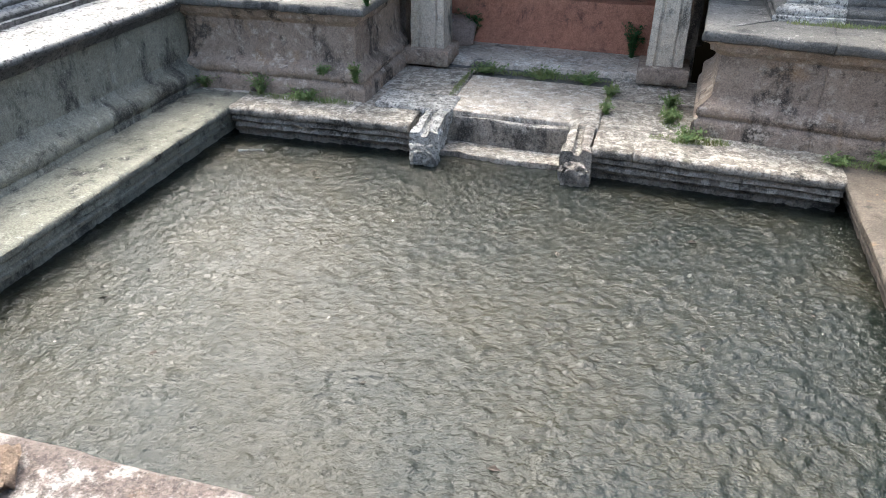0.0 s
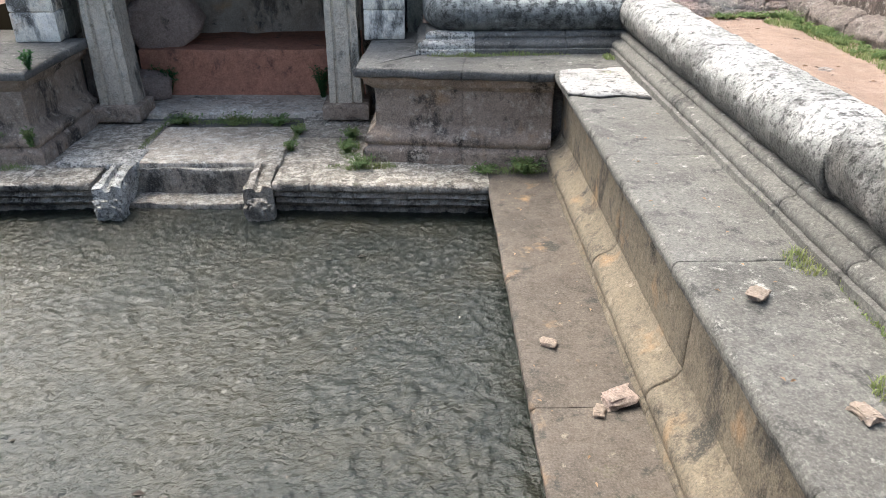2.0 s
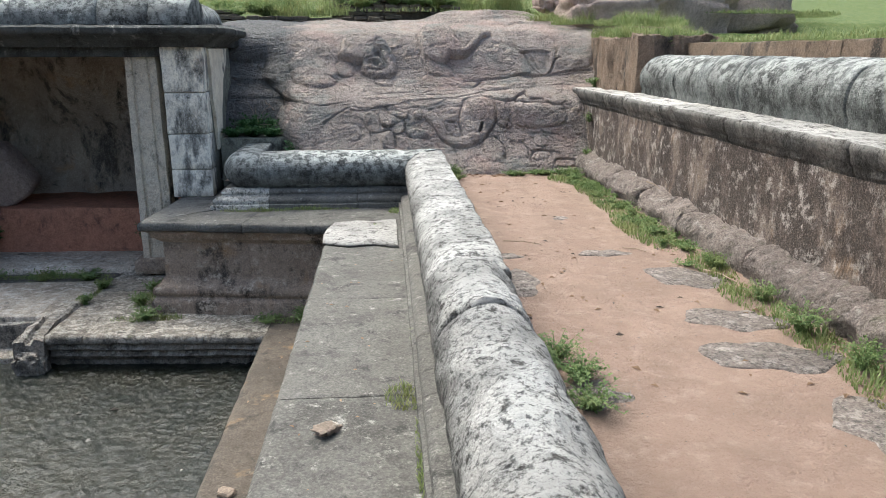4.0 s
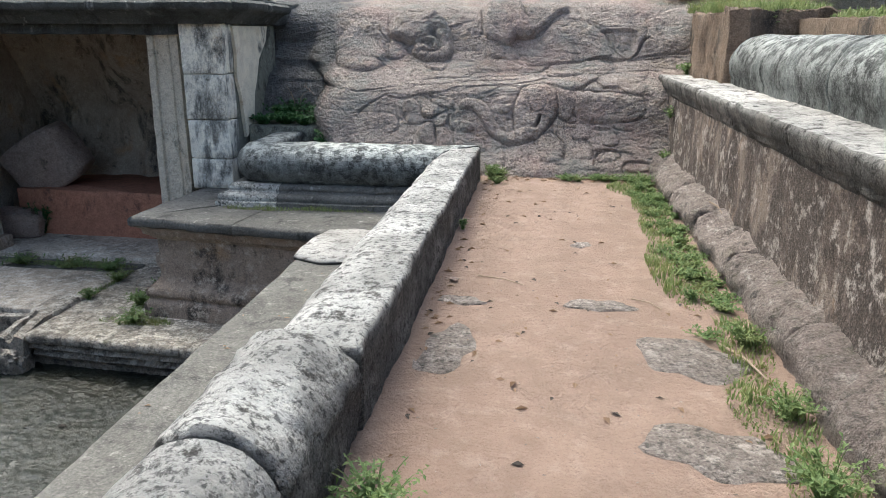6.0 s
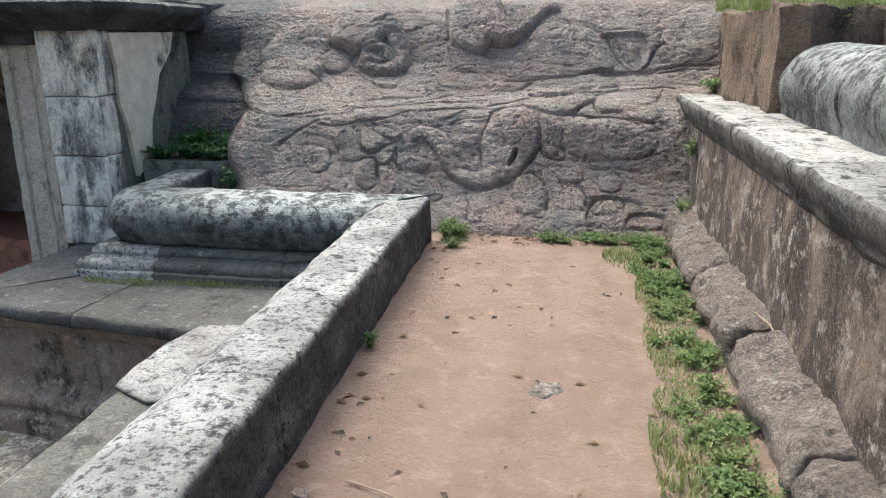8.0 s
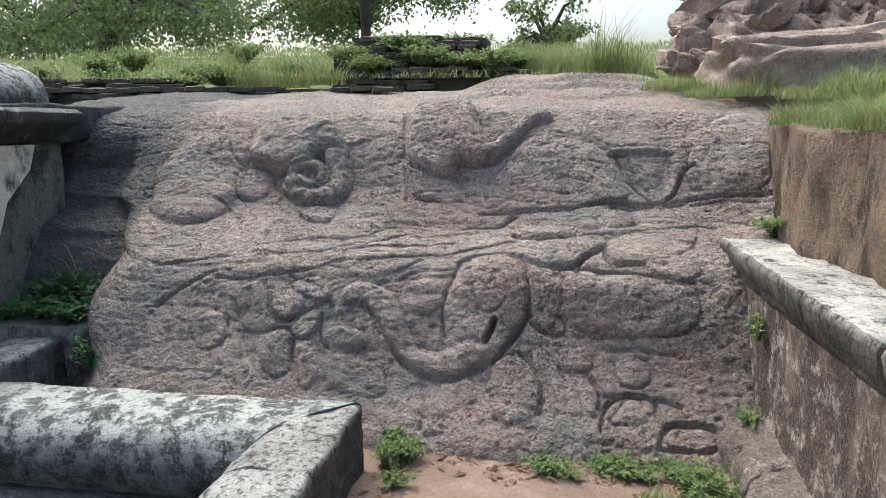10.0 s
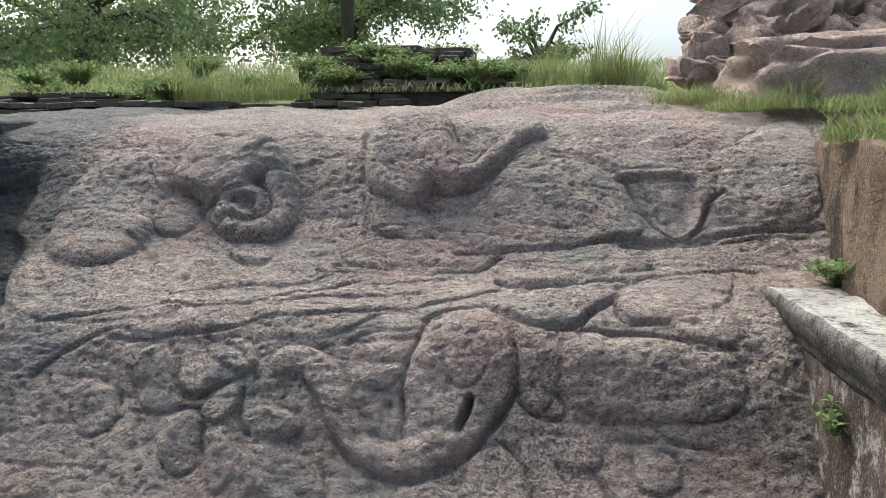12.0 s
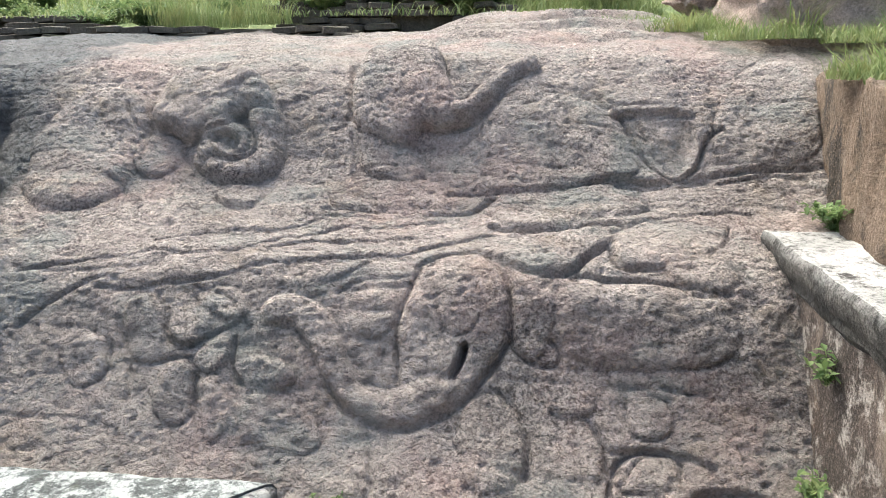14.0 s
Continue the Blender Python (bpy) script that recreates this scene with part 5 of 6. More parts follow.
for k in range(40):
    row = k % 5
    x = 6.15 + 0.1 * row + 0.34 * (k // 5) + rng.uniform(-0.1, 0.1)
    z = 2.3 + 0.2 * row + 0.06 * (k // 5) + rng.uniform(-0.03, 0.03)
    r = rng.uniform(0.15, 0.32)
    boulder(x, 12.55 + 0.12 * row + rng.uniform(-0.06, 0.06), z, (r, 0.24, rng.uniform(0.1, 0.2)), k + 1, rng.choice((-58, -38, -20, -8, 10, 24, 48)) + rng.uniform(-8, 8), "pinkish brown stone in a dry stack above the rock")
boulder(7.2, 11.7, 2.1, (0.85, 0.5, 0.42), 31, -4, "broad weathered boulder half buried in the grass")
boulder(8.6, 12.6, 2.1, (0.9, 0.6, 0.7), 35, 10, "tall grey outcrop standing in the grass")
boulder(9.8, 13.2, 2.2, (1.0, 0.7, 0.6), 36, -8, "rounded grey outcrop standing in the grass")


def leaf_cloud(centres, n, spread, size, seed, droop=0.3):
    """Many small leaves scattered round the given centres: verts and faces."""
    r = random.Random(seed)
    verts, faces = [], []
    for _ in range(n):
        c = centres[r.randrange(len(centres))]
        d = Vector((r.gauss(0, 1), r.gauss(0, 1), r.gauss(0, 0.7))) * spread * 0.5
        p = Vector(c) + d
        u = Vector((r.uniform(-1, 1), r.uniform(-1, 1), r.uniform(-1, 0.4) - droop)).normalized()
        v = u.cross(Vector((r.uniform(-1, 1), r.uniform(-1, 1), r.uniform(-1, 1)))).normalized()
        s = size * r.uniform(0.6, 1.3)
        k = len(verts)
        verts += [p, p + u * s * 0.5 + v * s * 0.28, p + u * s, p + u * s * 0.5 - v * s * 0.28]
        faces.append((k, k + 1, k + 2, k + 3))
    return verts, faces


def tube(points, r0, r1, sides=8):
    bm = bmesh.new()
    rings = []
    pts = [Vector(p) for p in points]
    for i, p in enumerate(pts):
        d = (pts[min(i + 1, len(pts) - 1)] - pts[max(i - 1, 0)]).normalized()
        q = d.to_track_quat("Z", "Y")
        r = r0 + (r1 - r0) * i / (len(pts) - 1)
        rings.append([bm.verts.new(p + q @ Vector((math.cos(a) * r, math.sin(a) * r, 0))) for a in (2 * math.pi * k / sides for k in range(sides))])
    for a, b in zip(rings, rings[1:]):
        for k in range(sides):
            bm.faces.new((a[k], a[(k + 1) % sides], b[(k + 1) % sides], b[k]))
    bm.faces.new(rings[0][::-1])
    bm.faces.new(rings[-1])
    return bm


def tree(x, y, z, height, reach, seed, label, leaves=7000, lean=0.0, size=0.28):
    r = random.Random(seed)
    ob = thing("tree", label, "tree", group="trees on the terrace", at=(x, y, z))
    top = Vector((lean, 0, height * 0.34))
    pts = [Vector((0, 0, -0.4)), Vector((lean * 0.2, 0.1, height * 0.1)), Vector((lean * 0.6, 0, height * 0.2)), top]
    part("trunk", tube(pts, height * 0.045, height * 0.028, 10), BARK, ob)
    tips = []
    for k in range(14):
        a = 2 * math.pi * k / 14 + r.uniform(-0.3, 0.3)
        out = Vector((math.cos(a), math.sin(a), 0)) * reach * r.uniform(0.6, 1.0)
        start = pts[2].lerp(top, r.random())
        end = start + out + Vector((0, 0, height * r.uniform(-0.12, 0.3)))
        mid = start.lerp(end, 0.5) + Vector((r.uniform(-0.3, 0.3), r.uniform(-0.3, 0.3), height * 0.06))
        part("branch", tube([start, mid, end], height * 0.018, height * 0.005, 6), BARK, ob)
        tips += [start.lerp(end, f) + Vector((r.uniform(-1, 1), r.uniform(-1, 1), r.uniform(-0.5, 0.6))) * reach * 0.22 for f in (0.45, 0.6, 0.75, 0.88, 1.0, 1.08)]
    verts, faces = leaf_cloud(tips, leaves, reach * 0.22, size, seed)
    link_mesh("crown", verts, faces, FOLIAGE, ob, smooth=False)
    return ob


tree(-8.0, 25, 3.2, 7.0, 4.4, 11, "wide spreading tree with feathery leaves behind the terrace", 20000, 0.8, 0.14)
tree(-0.9, 28, 3.2, 8.5, 3.6, 13, "tall tree with a straight dark trunk on the terrace", 17000, 0.0, 0.15)
tree(4.6, 31, 3.2, 5.0, 1.5, 14, "small leafy tree with drooping twigs on the terrace", 4500, 0.2, 0.16)
tree(-18, 36, 3.2, 8, 5.0, 15, "broad tree at the far end of the terrace", 5000, 0.2, 0.3)
hedge_v, hedge_f = leaf_cloud([(-26 + 1.3 * k, 40 + 2 * math.sin(k), 2.9 + 0.5 * rng.random()) for k in range(42)], 8000, 1.6, 0.35, 21)
tagged(link_mesh("bushes", hedge_v, hedge_f, FOLIAGE, smooth=False), "dense dark green bushes along the far edge of the terrace", "bushes", kind="stuff")

# ---- grass and weeds ----
def blades(spots, n, height, seed, width=0.006, lean=0.5):
    """Grass blades over spots of (x, y, z, radius x, radius y): verts and faces."""
    r = random.Random(seed)
    verts, faces = [], []
    area = [s[3] * s[4] for s in spots]
    for s, a in zip(spots, area):
        for _ in range(max(4, round(n * a / sum(area)))):
            q, t = math.sqrt(r.random()), r.uniform(0, 2 * math.pi)
            base = Vector((s[0] + s[3] * q * math.cos(t), s[1] + s[4] * q * math.sin(t), s[2]))
            if s[2] is None:
                base.z = 0
            h = height * r.uniform(0.4, 1.2) * (1.15 - 0.5 * q) * (0.35 + 1.7 * abs(noise.noise(base * 2.3)))
            out = Vector((r.uniform(-1, 1), r.uniform(-1, 1), 0)) * lean * h
            side = Vector((-out.y, out.x, 0)).normalized() * width * r.uniform(0.7, 1.4) if out.length > 1e-5 else Vector((width, 0, 0))
            k = len(verts)
            mid = base + out * 0.35 + Vector((0, 0, h * 0.6))
            verts += [base - side, base + side, mid - side * 0.8, mid + side * 0.8, base + out + Vector((0, 0, h))]
            faces += [(k, k + 1, k + 3, k + 2), (k + 2, k + 3, k + 4)]
    return verts, faces


def grass(label, spots, n, height, seed, mat=None, width=0.005, lean=0.6):
    v, f = blades(spots, n, height, seed, width, lean)
    return tagged(link_mesh("grass", v, f, mat or GRASS, smooth=False), label, "grass", kind="stuff")


def weed_meshes(seed, radius, height, leaf, stems, mat):
    """A leafy weed: bent stems with pairs of small pointed leaves."""
    r = random.Random(seed)
    lv, lf, sv, sf = [], [], [], []
    for _ in range(stems):
        a, reach = r.uniform(0, 6.283), radius * r.uniform(0.2, 1.0)
        tip = Vector((math.cos(a) * reach, math.sin(a) * reach, height * r.uniform(0.5, 1.1)))
        base = Vector((math.cos(a) * reach * 0.12, math.sin(a) * reach * 0.12, -0.01))
        pts = [base.lerp(tip, f) + Vector((0, 0, 0.25 * height * math.sin(f * 3.14))) for f in (0, 0.33, 0.66, 1)]
        for p, q in zip(pts, pts[1:]):
            k = len(sv)
            e = Vector((0.0025, 0.0015, 0))
            sv += [p - e, p + e, q + e, q - e]
            sf.append((k, k + 1, k + 2, k + 3))
            for _ in range(3):
                c = p.lerp(q, r.random())
                u = Vector((r.uniform(-1, 1), r.uniform(-1, 1), r.uniform(-0.2, 0.7))).normalized()
                w = u.cross(Vector((0, 0, 1))).normalized() if abs(u.z) < 0.98 else Vector((1, 0, 0))
                s = leaf * r.uniform(0.6, 1.3)
                up = Vector((0, 0, 0.12 * s))
                k = len(lv)
                lv += [c, c + u * s * 0.45 + w * s * 0.26 + up, c + u * s + Vector((0, 0, -0.1 * s)), c + u * s * 0.45 - w * s * 0.26 + up, c + u * s * 0.5]
                lf += [(k, k + 1, k + 4), (k + 1, k + 2, k + 4), (k + 2, k + 3, k + 4), (k + 3, k, k + 4)]
    return lv, lf, sv, sf


def weed(at, seed, radius, height, label, mat=None, leaf=0.03, stems=26, group="weeds in the joints"):
    lv, lf, sv, sf = weed_meshes(seed, radius, height, leaf, stems, mat)
    n = len(lv)
    ob = link_mesh("weed", lv + sv, lf + [tuple(i + n for i in f) for f in sf], mat or WEED, smooth=False)
    ob.location = at
    return tagged(ob, label, "weed", group)


path_grass = [(5.62, 5.5, 0, 0.2, 0.75), (5.66, 6.6, 0, 0.16, 0.6), (5.68, 7.4, 0, 0.16, 0.5), (5.74, 4.3, 0, 0.13, 0.35), (5.68, 3.6, 0, 0.16, 0.4), (5.72, 2.9, 0, 0.14, 0.4), (5.7, 2.2, 0, 0.16, 0.4),
              (5.6, 8.2, 0, 0.25, 0.3), (5.2, 8.75, 0, 0.5, 0.1), (4.6, 8.82, 0, 0.5, 0.08), (4.2, 8.7, 0, 0.1, 0.2), (5.74, 1.4, 0, 0.16, 0.5)]
grass("bright green grass and herbs along the foot of the wall", path_grass, 7000, 0.075, 1, GRASS, 0.004, 0.8)
k = 40
strip = [(rng.uniform(5.55, 5.84), 4.3 + 4.3 * rng.random(), rng.uniform(0.06, 0.17), rng.uniform(0.025, 0.08), rng.randrange(12, 28)) for _ in range(58)]
for x, y, rad, h, n in (*strip, (5.74, 3.55, 0.16, 0.12, 40), (5.7, 3.0, 0.2, 0.16, 60), (5.74, 2.5, 0.18, 0.14, 50), (5.76, 4.3, 0.14, 0.12, 36), (5.7, 8.45, 0.25, 0.11, 60), (5.35, 8.72, 0.2, 0.06, 40),
                        (4.18, 2.72, 0.2, 0.13, 60), (4.26, 2.5, 0.2, 0.1, 50), (4.24, 2.2, 0.2, 0.1, 40), (4.12, 8.72, 0.09, 0.12, 26), (4.7, 8.85, 0.15, 0.08, 24), (4.06, 6.4, 0.06, 0.07, 8), *((rng.uniform(4.9, 5.85), rng.uniform(8.4, 8.75), rng.uniform(0.08, 0.18), rng.uniform(0.03, 0.06), 26) for _ in range(12)),
                        *((rng.uniform(4.1, 4.3), rng.uniform(7.9, 8.75), rng.uniform(0.06, 0.14), rng.uniform(0.05, 0.16), 22) for _ in range(6))):
    k += 1
    weed((x, y, 0.0), k, rad, h, "low green leafy weed on the sandy path", None, 0.026, n + 8, "weeds along the path")
for x, y, z, rad, h, n, mat in ((-5.05, 7.3, -1.34, 0.22, 0.16, 40, WEED), (-4.3, 7.25, -1.34, 0.2, 0.22, 30, WEED), (-3.7, 7.22, -1.33, 0.3, 0.1, 50, WEED), (-3.5, 7.35, -1.1, 0.14, 0.14, 26, WEED), (-3.1, 7.3, -1.1, 0.1, 0.2, 22, WEED),
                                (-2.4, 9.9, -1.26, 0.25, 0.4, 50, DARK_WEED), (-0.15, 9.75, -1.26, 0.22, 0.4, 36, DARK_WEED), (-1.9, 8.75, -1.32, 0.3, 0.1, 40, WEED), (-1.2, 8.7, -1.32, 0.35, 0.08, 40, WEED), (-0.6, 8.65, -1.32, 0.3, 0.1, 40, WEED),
                                (-0.3, 8.3, -1.33, 0.15, 0.1, 26, WEED), (-0.28, 7.7, -1.33, 0.12, 0.1, 20, WEED), (0.6, 7.15, -1.33, 0.22, 0.1, 40, WEED), (0.4, 7.6, -1.33, 0.16, 0.14, 36, WEED), (0.4, 8.1, -1.33, 0.16, 0.12, 30, WEED), (2.42, 6.95, -1.34, 0.24, 0.14, 60, WEED),
                                (1.95, 6.98, -1.34, 0.2, 0.06, 30, WEED), (-2.95, 7.4, LEDGE_Z, 0.1, 0.2, 18, DARK_WEED),
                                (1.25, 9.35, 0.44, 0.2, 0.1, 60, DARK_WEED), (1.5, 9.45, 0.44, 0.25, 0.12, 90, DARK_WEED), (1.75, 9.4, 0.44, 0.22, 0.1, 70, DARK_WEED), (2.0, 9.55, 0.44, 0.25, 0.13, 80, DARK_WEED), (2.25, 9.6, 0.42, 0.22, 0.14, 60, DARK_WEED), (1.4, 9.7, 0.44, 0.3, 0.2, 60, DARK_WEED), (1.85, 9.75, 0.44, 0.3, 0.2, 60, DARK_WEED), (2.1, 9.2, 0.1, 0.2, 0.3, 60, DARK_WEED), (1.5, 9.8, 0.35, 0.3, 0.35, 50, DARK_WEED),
                                (6.04, 8.9, 0.66, 0.1, 0.1, 9, WEED), (6.0, 8.78, 0.2, 0.12, 0.12, 12, WEED), (6.35, 9.75, 1.07, 0.2, 0.12, 50, WEED), (6.5, 9.3, 1.07, 0.14, 0.12, 30, WEED), (6.9, 8.3, 1.5, 0.25, 0.25, 60, WEED)):
    k += 1
    weed((x, y, z), k, rad, h, "small green weed rooted in the stone joints", mat, 0.045 if mat is WEED else 0.055, n)
grass("short grass tufts in the joints of the ledge", [(3.4, 2.87, LEDGE_Z, 0.12, 0.14), (3.36, 1.75, LEDGE_Z, 0.2, 0.16), (3.48, 2.2, LEDGE_Z, 0.05, 0.5), (3.5, 3.6, LEDGE_Z, 0.03, 0.5), (3.42, 7.7, LEDGE_Z, 0.1, 0.15),
                                                    (1.75, 7.8, LEDGE_Z, 0.4, 0.05), (2.4, 7.85, LEDGE_Z, 0.6, 0.04), (3.2, 6.9, LEDGE_Z, 0.08, 0.08)], 2600, 0.06, 2, GRASS, 0.003, 0.9)
grass("thin grass in the joints of the court floor", [(-1.2, 8.75, -1.31, 0.9, 0.1), (-0.31, 8.2, -1.33, 0.05, 0.5), (0.6, 7.15, -1.34, 0.4, 0.1), (2.3, 6.98, -1.34, 0.4, 0.1), (0.4, 7.8, -1.34, 0.12, 0.4), (-3.8, 7.2, -1.34, 0.7, 0.08), (-2.1, 8.2, -1.33, 0.04, 0.5)], 4500, 0.07, 3, GRASS, 0.003, 0.9)
top_spots = [(6.9, 8.9, 1.74, 0.55, 0.75), (6.8, 9.9, 1.76, 0.5, 0.5), (7.3, 10.8, 1.95, 0.7, 0.8), (6.6, 11.3, 1.98, 0.6, 0.4), (6.2, 12.0, 2.05, 0.5, 0.4), (5.9, 12.2, 2.06, 0.5, 0.2), (7.6, 12.0, 2.1, 0.7, 0.6), (6.5, 8.6, 1.74, 0.12, 0.5), (6.5, 9.6, 1.74, 0.12, 0.6)]
grass("long green grass over the bank above the wall", top_spots, 16000, 0.2, 4, GRASS, 0.0035, 1.2)
grass("green lawn edge above the coping", [(7.6, 6.5, 1.68, 0.6, 2.0), (7.6, 3.0, 1.68, 0.6, 2.5), (9.0, 10.5, 1.7, 1.5, 2.5), (10.0, 14.0, 2.2, 2.0, 2.5), (8.3, 14.5, 2.2, 1.2, 2.5)], 30000, 0.1, 5, GRASS, 0.006, 0.8)
grass("tall yellow-green grass on the terrace", [(1.8, 12.95, 2.15, 0.5, 0.2), (2.4, 13.0, 2.18, 0.3, 0.2), (1.3, 13.3, 2.2, 0.3, 0.3)], 1100, 0.5, 6, GRASS, 0.0035, 0.7)
grass("pale tall grass clump beside the boulders", [(5.4, 13.4, 2.2, 0.5, 0.4), (5.0, 13.8, 2.25, 0.5, 0.5), (5.75, 13.2, 2.2, 0.3, 0.3)], 3600, 0.48, 7, GRASS, 0.0035, 0.7)
wide = [(-4 + 1.1 * i, 13.6 + 1.6 * j, 1.98 + 0.15 * (1.8 + 1.6 * j), 0.9, 1.0) for i in range(13) for j in range(5)]
grass("meadow grass covering the terrace", wide, 26000, 0.14, 8, GRASS, 0.006, 1.2)
BUSHES = [(rng.uniform(-3.4, 4.7), rng.uniform(13.0, 14.4), 0) for _ in range(14)]
for kk, (x, y, z) in enumerate(((0.6, 13.3, 2.25), (-0.3, 13.4, 2.3), (-1.5, 13.4, 2.3), (2.9, 13.35, 2.4), (3.5, 13.4, 2.5), (4.3, 13.3, 2.4), (4.5, 13.7, 2.5), (3.2, 13.7, 2.7), (0.2, 14.5, 2.4), (1.5, 14.6, 2.45), *((x, y, 2.22 + 0.3 * (y - 13.0) + (0.12 if x > 2.4 else 0)) for x, y, z in BUSHES))):
    weed((x, y, z - 0.1), 200 + kk, 0.42, 0.14 + 0.02 * (kk % 6), "leafy green bush growing over the mossy bricks", WEED, 0.06, 110, "bushes on the terrace")

# ---- small loose things ----
def loose_stone(x, y, z, s, seed, label, mat=BOULDER):
    ob = part("stone", lump((s, s * 0.7, s * 0.3), 0.5, 1.9, seed, 3, 0.5), mat)
    ob.matrix_world = pose(x, y, z + s * 0.3, 0, 5, seed * 50)
    tagged(ob, label, "stone", group="loose stones")


loose_stone(3.0, 2.54, LEDGE_Z, 0.065, 1, "flat pale broken stone lying on the ledge", CHIP)
loose_stone(3.06, 1.65, LEDGE_Z, 0.055, 2, "small pale stone lying on the ledge", CHIP)
loose_stone(2.19, 3.68, BENCH_Z, 0.06, 3, "rounded pale stone lying on the bench", CHIP)
loose_stone(2.54, 3.05, BENCH_Z, 0.1, 4, "flat brown stone lying on the bench")
loose_stone(2.4, 2.95, BENCH_Z, 0.05, 5, "small pale stone beside a brown one on the bench", CHIP)
loose_stone(-1.7, 0.95, LEDGE_Z, 0.09, 6, "flat reddish stone chip on the ledge", LATERITE)
loose_stone(4.15, 5.1, 0.0, 0.03, 7, "small grey pebble on the path")


def paving(x, y, rx, ry, seed):
    r = random.Random(seed)
    p, q = r.uniform(0, 6), r.uniform(0, 6)
    pts = []
    for a in (2 * math.pi * i / 30 for i in range(30)):
        k = 0.92 + 0.16 * math.sin(2 * a + p) + 0.1 * math.sin(5 * a + q) + r.uniform(-0.03, 0.03)
        pts.append((x + rx * k * math.cos(a), y + ry * k * math.sin(a)))
    ob = slab("paving_stone", pts, -0.06, 0.006, PAVING, None, amp=0.01, scale=8.0)
    tagged(ob, "worn grey stone showing through the sandy path", "paving stone", group="stones in the path")


for i, (x, y, rx, ry) in enumerate(((5.06, 4.78, 0.2, 0.12), (4.24, 4.75, 0.16, 0.09), (4.24, 4.05, 0.17, 0.3), (5.45, 4.1, 0.26, 0.3), (5.4, 3.25, 0.3, 0.22), (5.35, 2.7, 0.36, 0.24), (5.0, 6.05, 0.09, 0.1), (4.3, 2.35, 0.2, 0.2), (5.5, 1.9, 0.3, 0.3))):
    paving(x, y, rx, ry, 60 + i)


post = part("post", tube([(0.64, 22.0, 2.6), (0.64, 22.0, 5.0), (0.65, 22.0, 8.5)], 0.17, 0.15, 14), BARK)
tagged(post, "tall straight dark post standing among the trees", "post")


def stick(a, b, r, label, mat=TWIG):
    mid = (Vector(a) + Vector(b)) / 2 + Vector((0.02, 0.01, 0.006))
    ob = part("stick", tube([a, mid, b], r, r * 0.6, 6), mat)
    tagged(ob, label, "stick", group="fallen sticks")


stick((5.62, 4.28, 0.015), (5.75, 3.88, 0.02), 0.008, "dry pale stick lying on the path")
stick((4.5, 8.72, 0.012), (5.2, 8.78, 0.015), 0.009, "long dry stick at the foot of the rock")
stick((5.25, 4.9, 0.01), (5.4, 4.75, 0.012), 0.005, "short white twig on the path")
stick((4.3, 5.2, 0.01), (4.6, 5.05, 0.012), 0.005, "dry twig lying on the sandy path")
stick((2.16, 9.22, 0.78), (2.2, 9.26, 0.86), 0.004, "pale straw caught on the carved rock", SPOUT_WHITE)
stick((2.55, 9.2, 0.78), (2.6, 9.24, 0.81), 0.004, "short pale straw caught on the carved rock", SPOUT_WHITE)
stick((6.0, 6.5, 0.27), (6.03, 6.2, 0.25), 0.006, "dry pale stick lying on the base stones")
stick((-4.2, 6.42, WATER_Z + 0.01), (-3.93, 6.52, WATER_Z + 0.012), 0.018, "pale stick floating on the water", SPOUT_WHITE)


def vine(seed, x, y, z):
    """A dry hanging creeper: thin bent stems spread from one root."""
    r = random.Random(seed)
    bm = bmesh.new()
    for _ in range(7):
        pts = [Vector((0, 0, 0))]
        d = Vector((r.uniform(-0.5, 0.5), r.uniform(-0.3, 0.1), 1)).normalized()
        for _ in range(6):
            d = (d + Vector((r.uniform(-0.4, 0.4), r.uniform(-0.2, 0.1), r.uniform(-0.35, 0.1)))).normalized()
            pts.append(pts[-1] + d * r.uniform(0.06, 0.12))
        me = bpy.data.meshes.new("stem")
        t = tube(pts, 0.005, 0.0025, 5)
        t.to_mesh(me)
        t.free()
        bm.from_mesh(me)
        bpy.data.meshes.remove(me)
    ob = part("dry_creeper", bm, TWIG)
    ob.location = (x, y, z)
    tagged(ob, "thin dry creeper stems in the dark rock cleft", "creeper", group="dry creepers")


vine(1, 1.55, 9.9, 0.4)
vine(2, 2.0, 9.75, 0.4)
vine(3, 1.8, 10.05, 0.5)

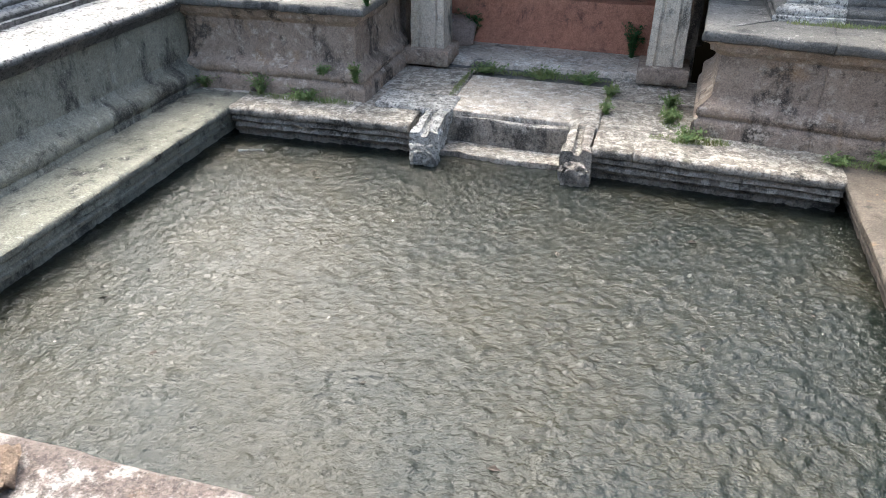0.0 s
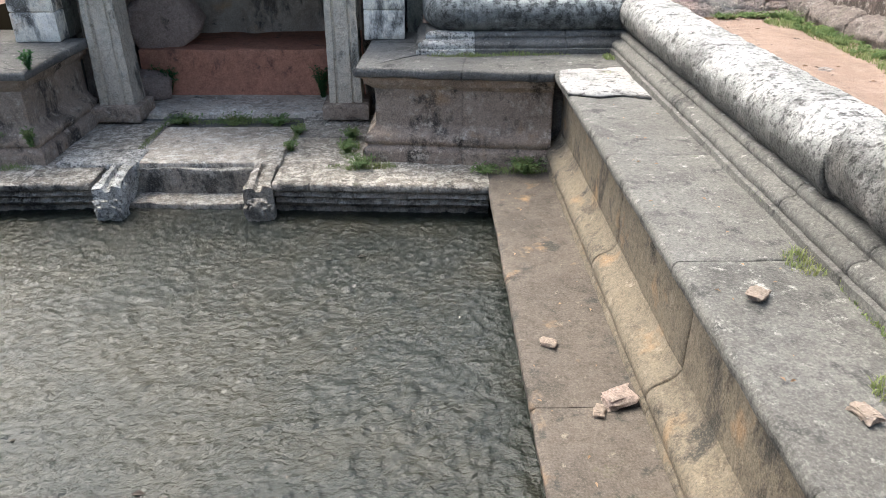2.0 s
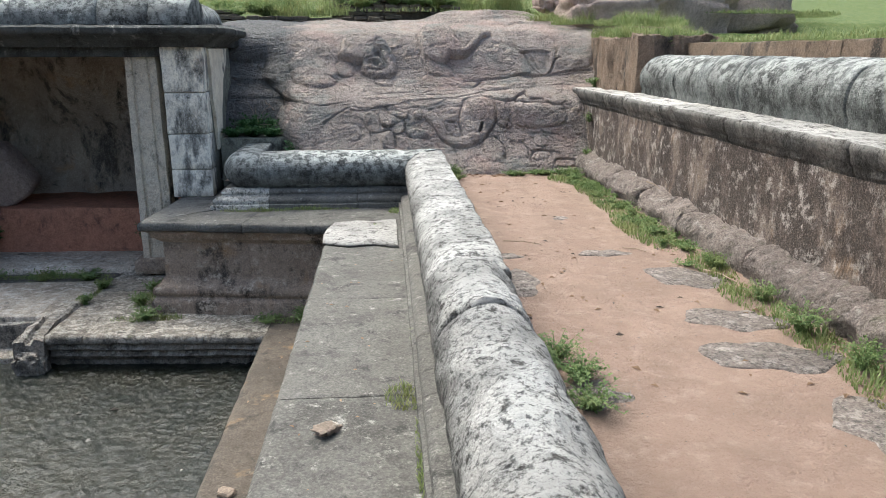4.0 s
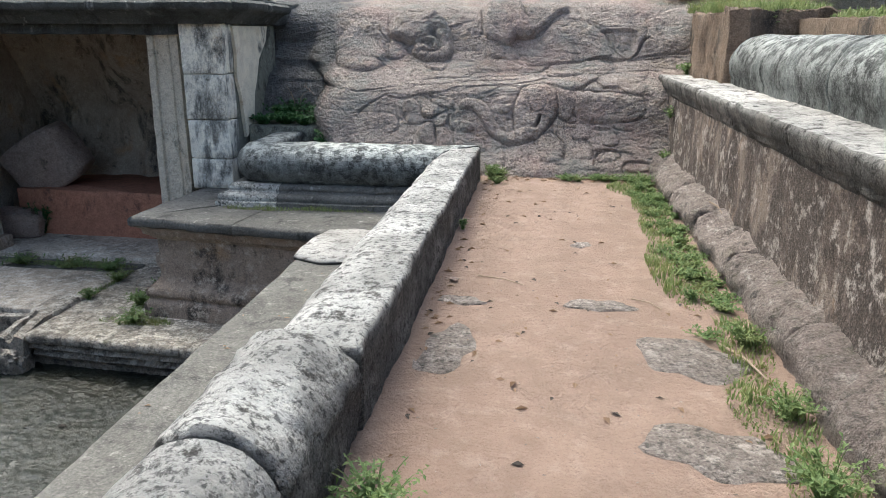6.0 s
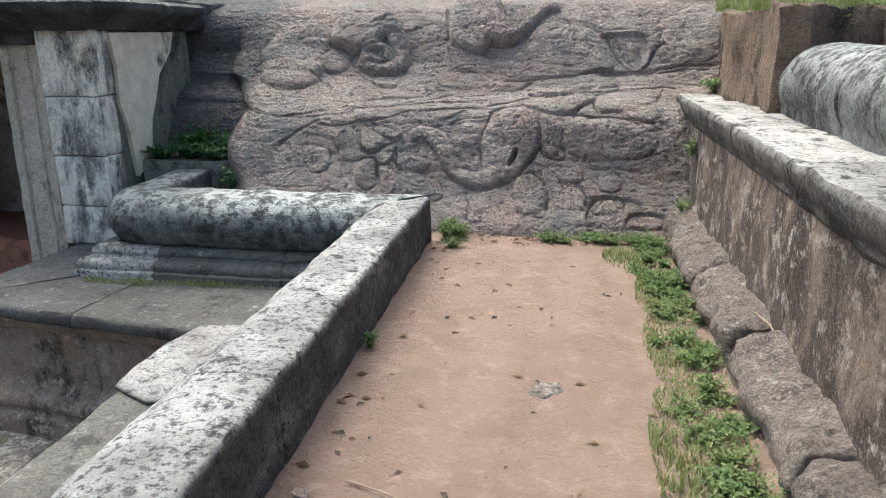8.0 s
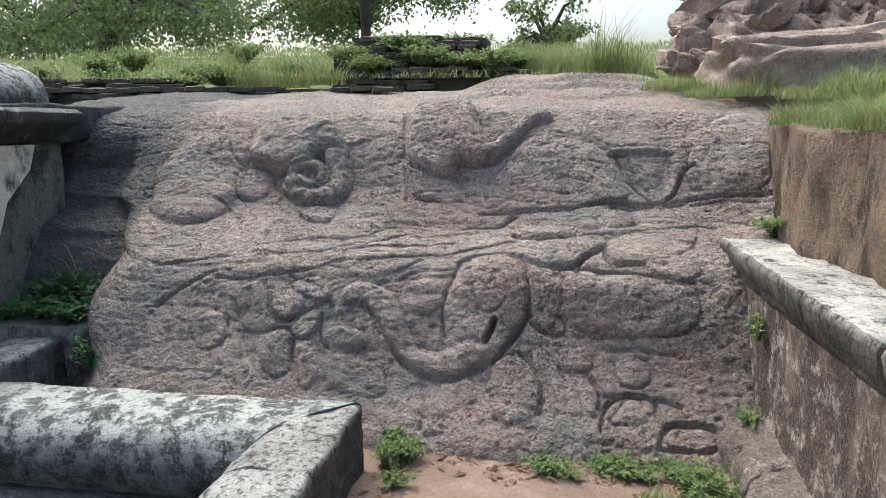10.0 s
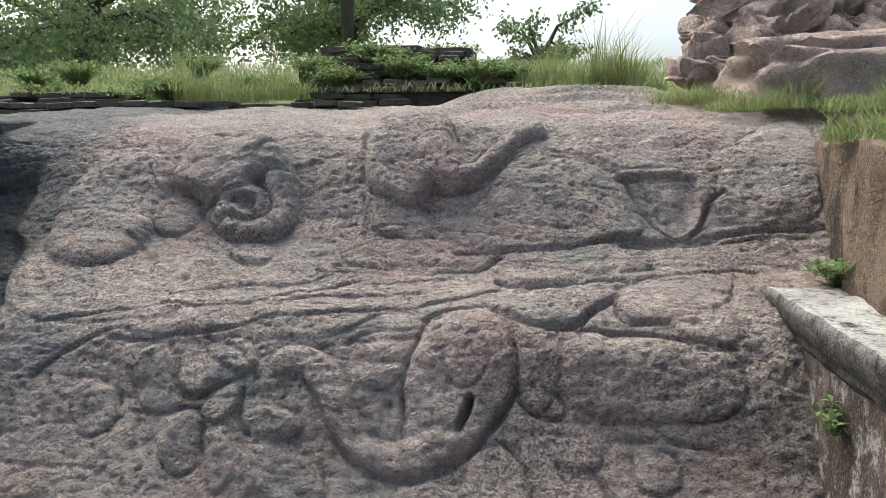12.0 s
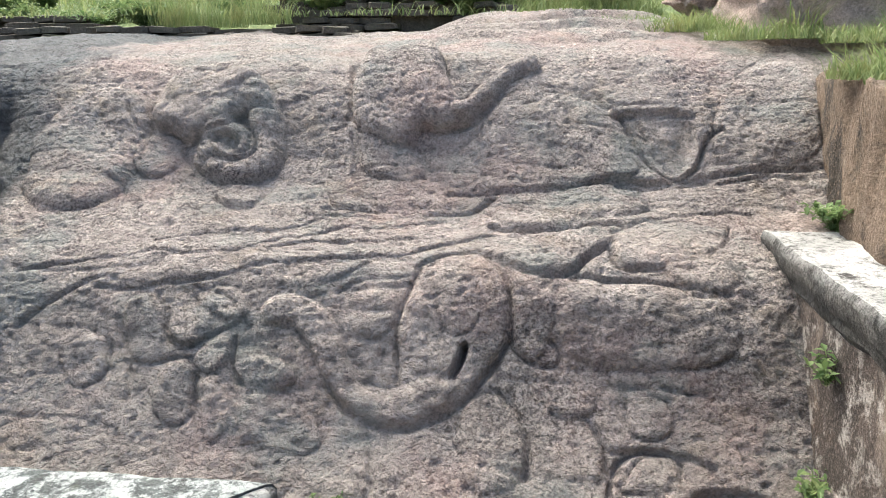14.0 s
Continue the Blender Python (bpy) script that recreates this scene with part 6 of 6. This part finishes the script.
def litter(label, n, seed, box, z, size, mat):
    r = random.Random(seed)
    v, f = [], []
    for _ in range(n):
        c = Vector((r.uniform(box[0], box[1]), r.uniform(box[2], box[3]), z + 0.008))
        if abs(z) < 0.1:
            c.z = rise(c.x, c.y) + 0.002
        a, s = r.uniform(0, 6.283), size * r.uniform(0.5, 1.4)
        u, w = Vector((math.cos(a), math.sin(a), 0)), Vector((-math.sin(a), math.cos(a), 0))
        k = len(v)
        v += [c, c + u * s * 0.5 + w * s * 0.22 + Vector((0, 0, 0.2 * s)), c + u * s, c + u * s * 0.5 - w * s * 0.22 + Vector((0, 0, 0.14 * s)), c + u * s * 0.5]
        f += [(k, k + 1, k + 4), (k + 1, k + 2, k + 4), (k + 2, k + 3, k + 4), (k + 3, k, k + 4)]
    tagged(link_mesh("fallen_leaves", v, f, mat, smooth=False), label, "fallen leaves", kind="stuff")


litter("small dry brown leaves scattered on the path", 100, 3, (4.06, 5.8, 2.2, 8.8), 0.012, 0.05, DRY)
litter("dry leaves gathered along the coping's foot", 40, 4, (4.05, 4.2, 4.0, 8.5), 0.012, 0.06, DRY)
litter("dark leaves floating on the pool", 26, 5, (-4.3, 1.9, 2.2, 6.3), WATER_Z, 0.07, BARK)
litter("pale specks of petals floating on the pool", 18, 6, (-4.3, 1.9, 2.2, 6.3), WATER_Z, 0.035, SPOUT_WHITE)
litter("dry leaves and chaff at the foot of the rock", 150, 12, (4.15, 5.85, 8.45, 8.85), 0.012, 0.055, DRY)
litter("dark rotted leaves scattered on the sandy path", 45, 13, (4.1, 5.6, 2.5, 8.6), 0.01, 0.04, BARK)
litter("tiny pebbles and crumbs on the sandy path", 420, 9, (4.08, 5.8, 1.8, 8.8), 0.008, 0.014, PAVING)
litter("dry leaf scraps on the stone ledge and bench", 30, 7, (2.75, 3.4, 1.2, 6.8), LEDGE_Z, 0.03, DRY)
litter("dry scraps on the lower bench", 22, 8, (2.05, 2.6, 1.8, 6.5), BENCH_Z, 0.03, DRY)
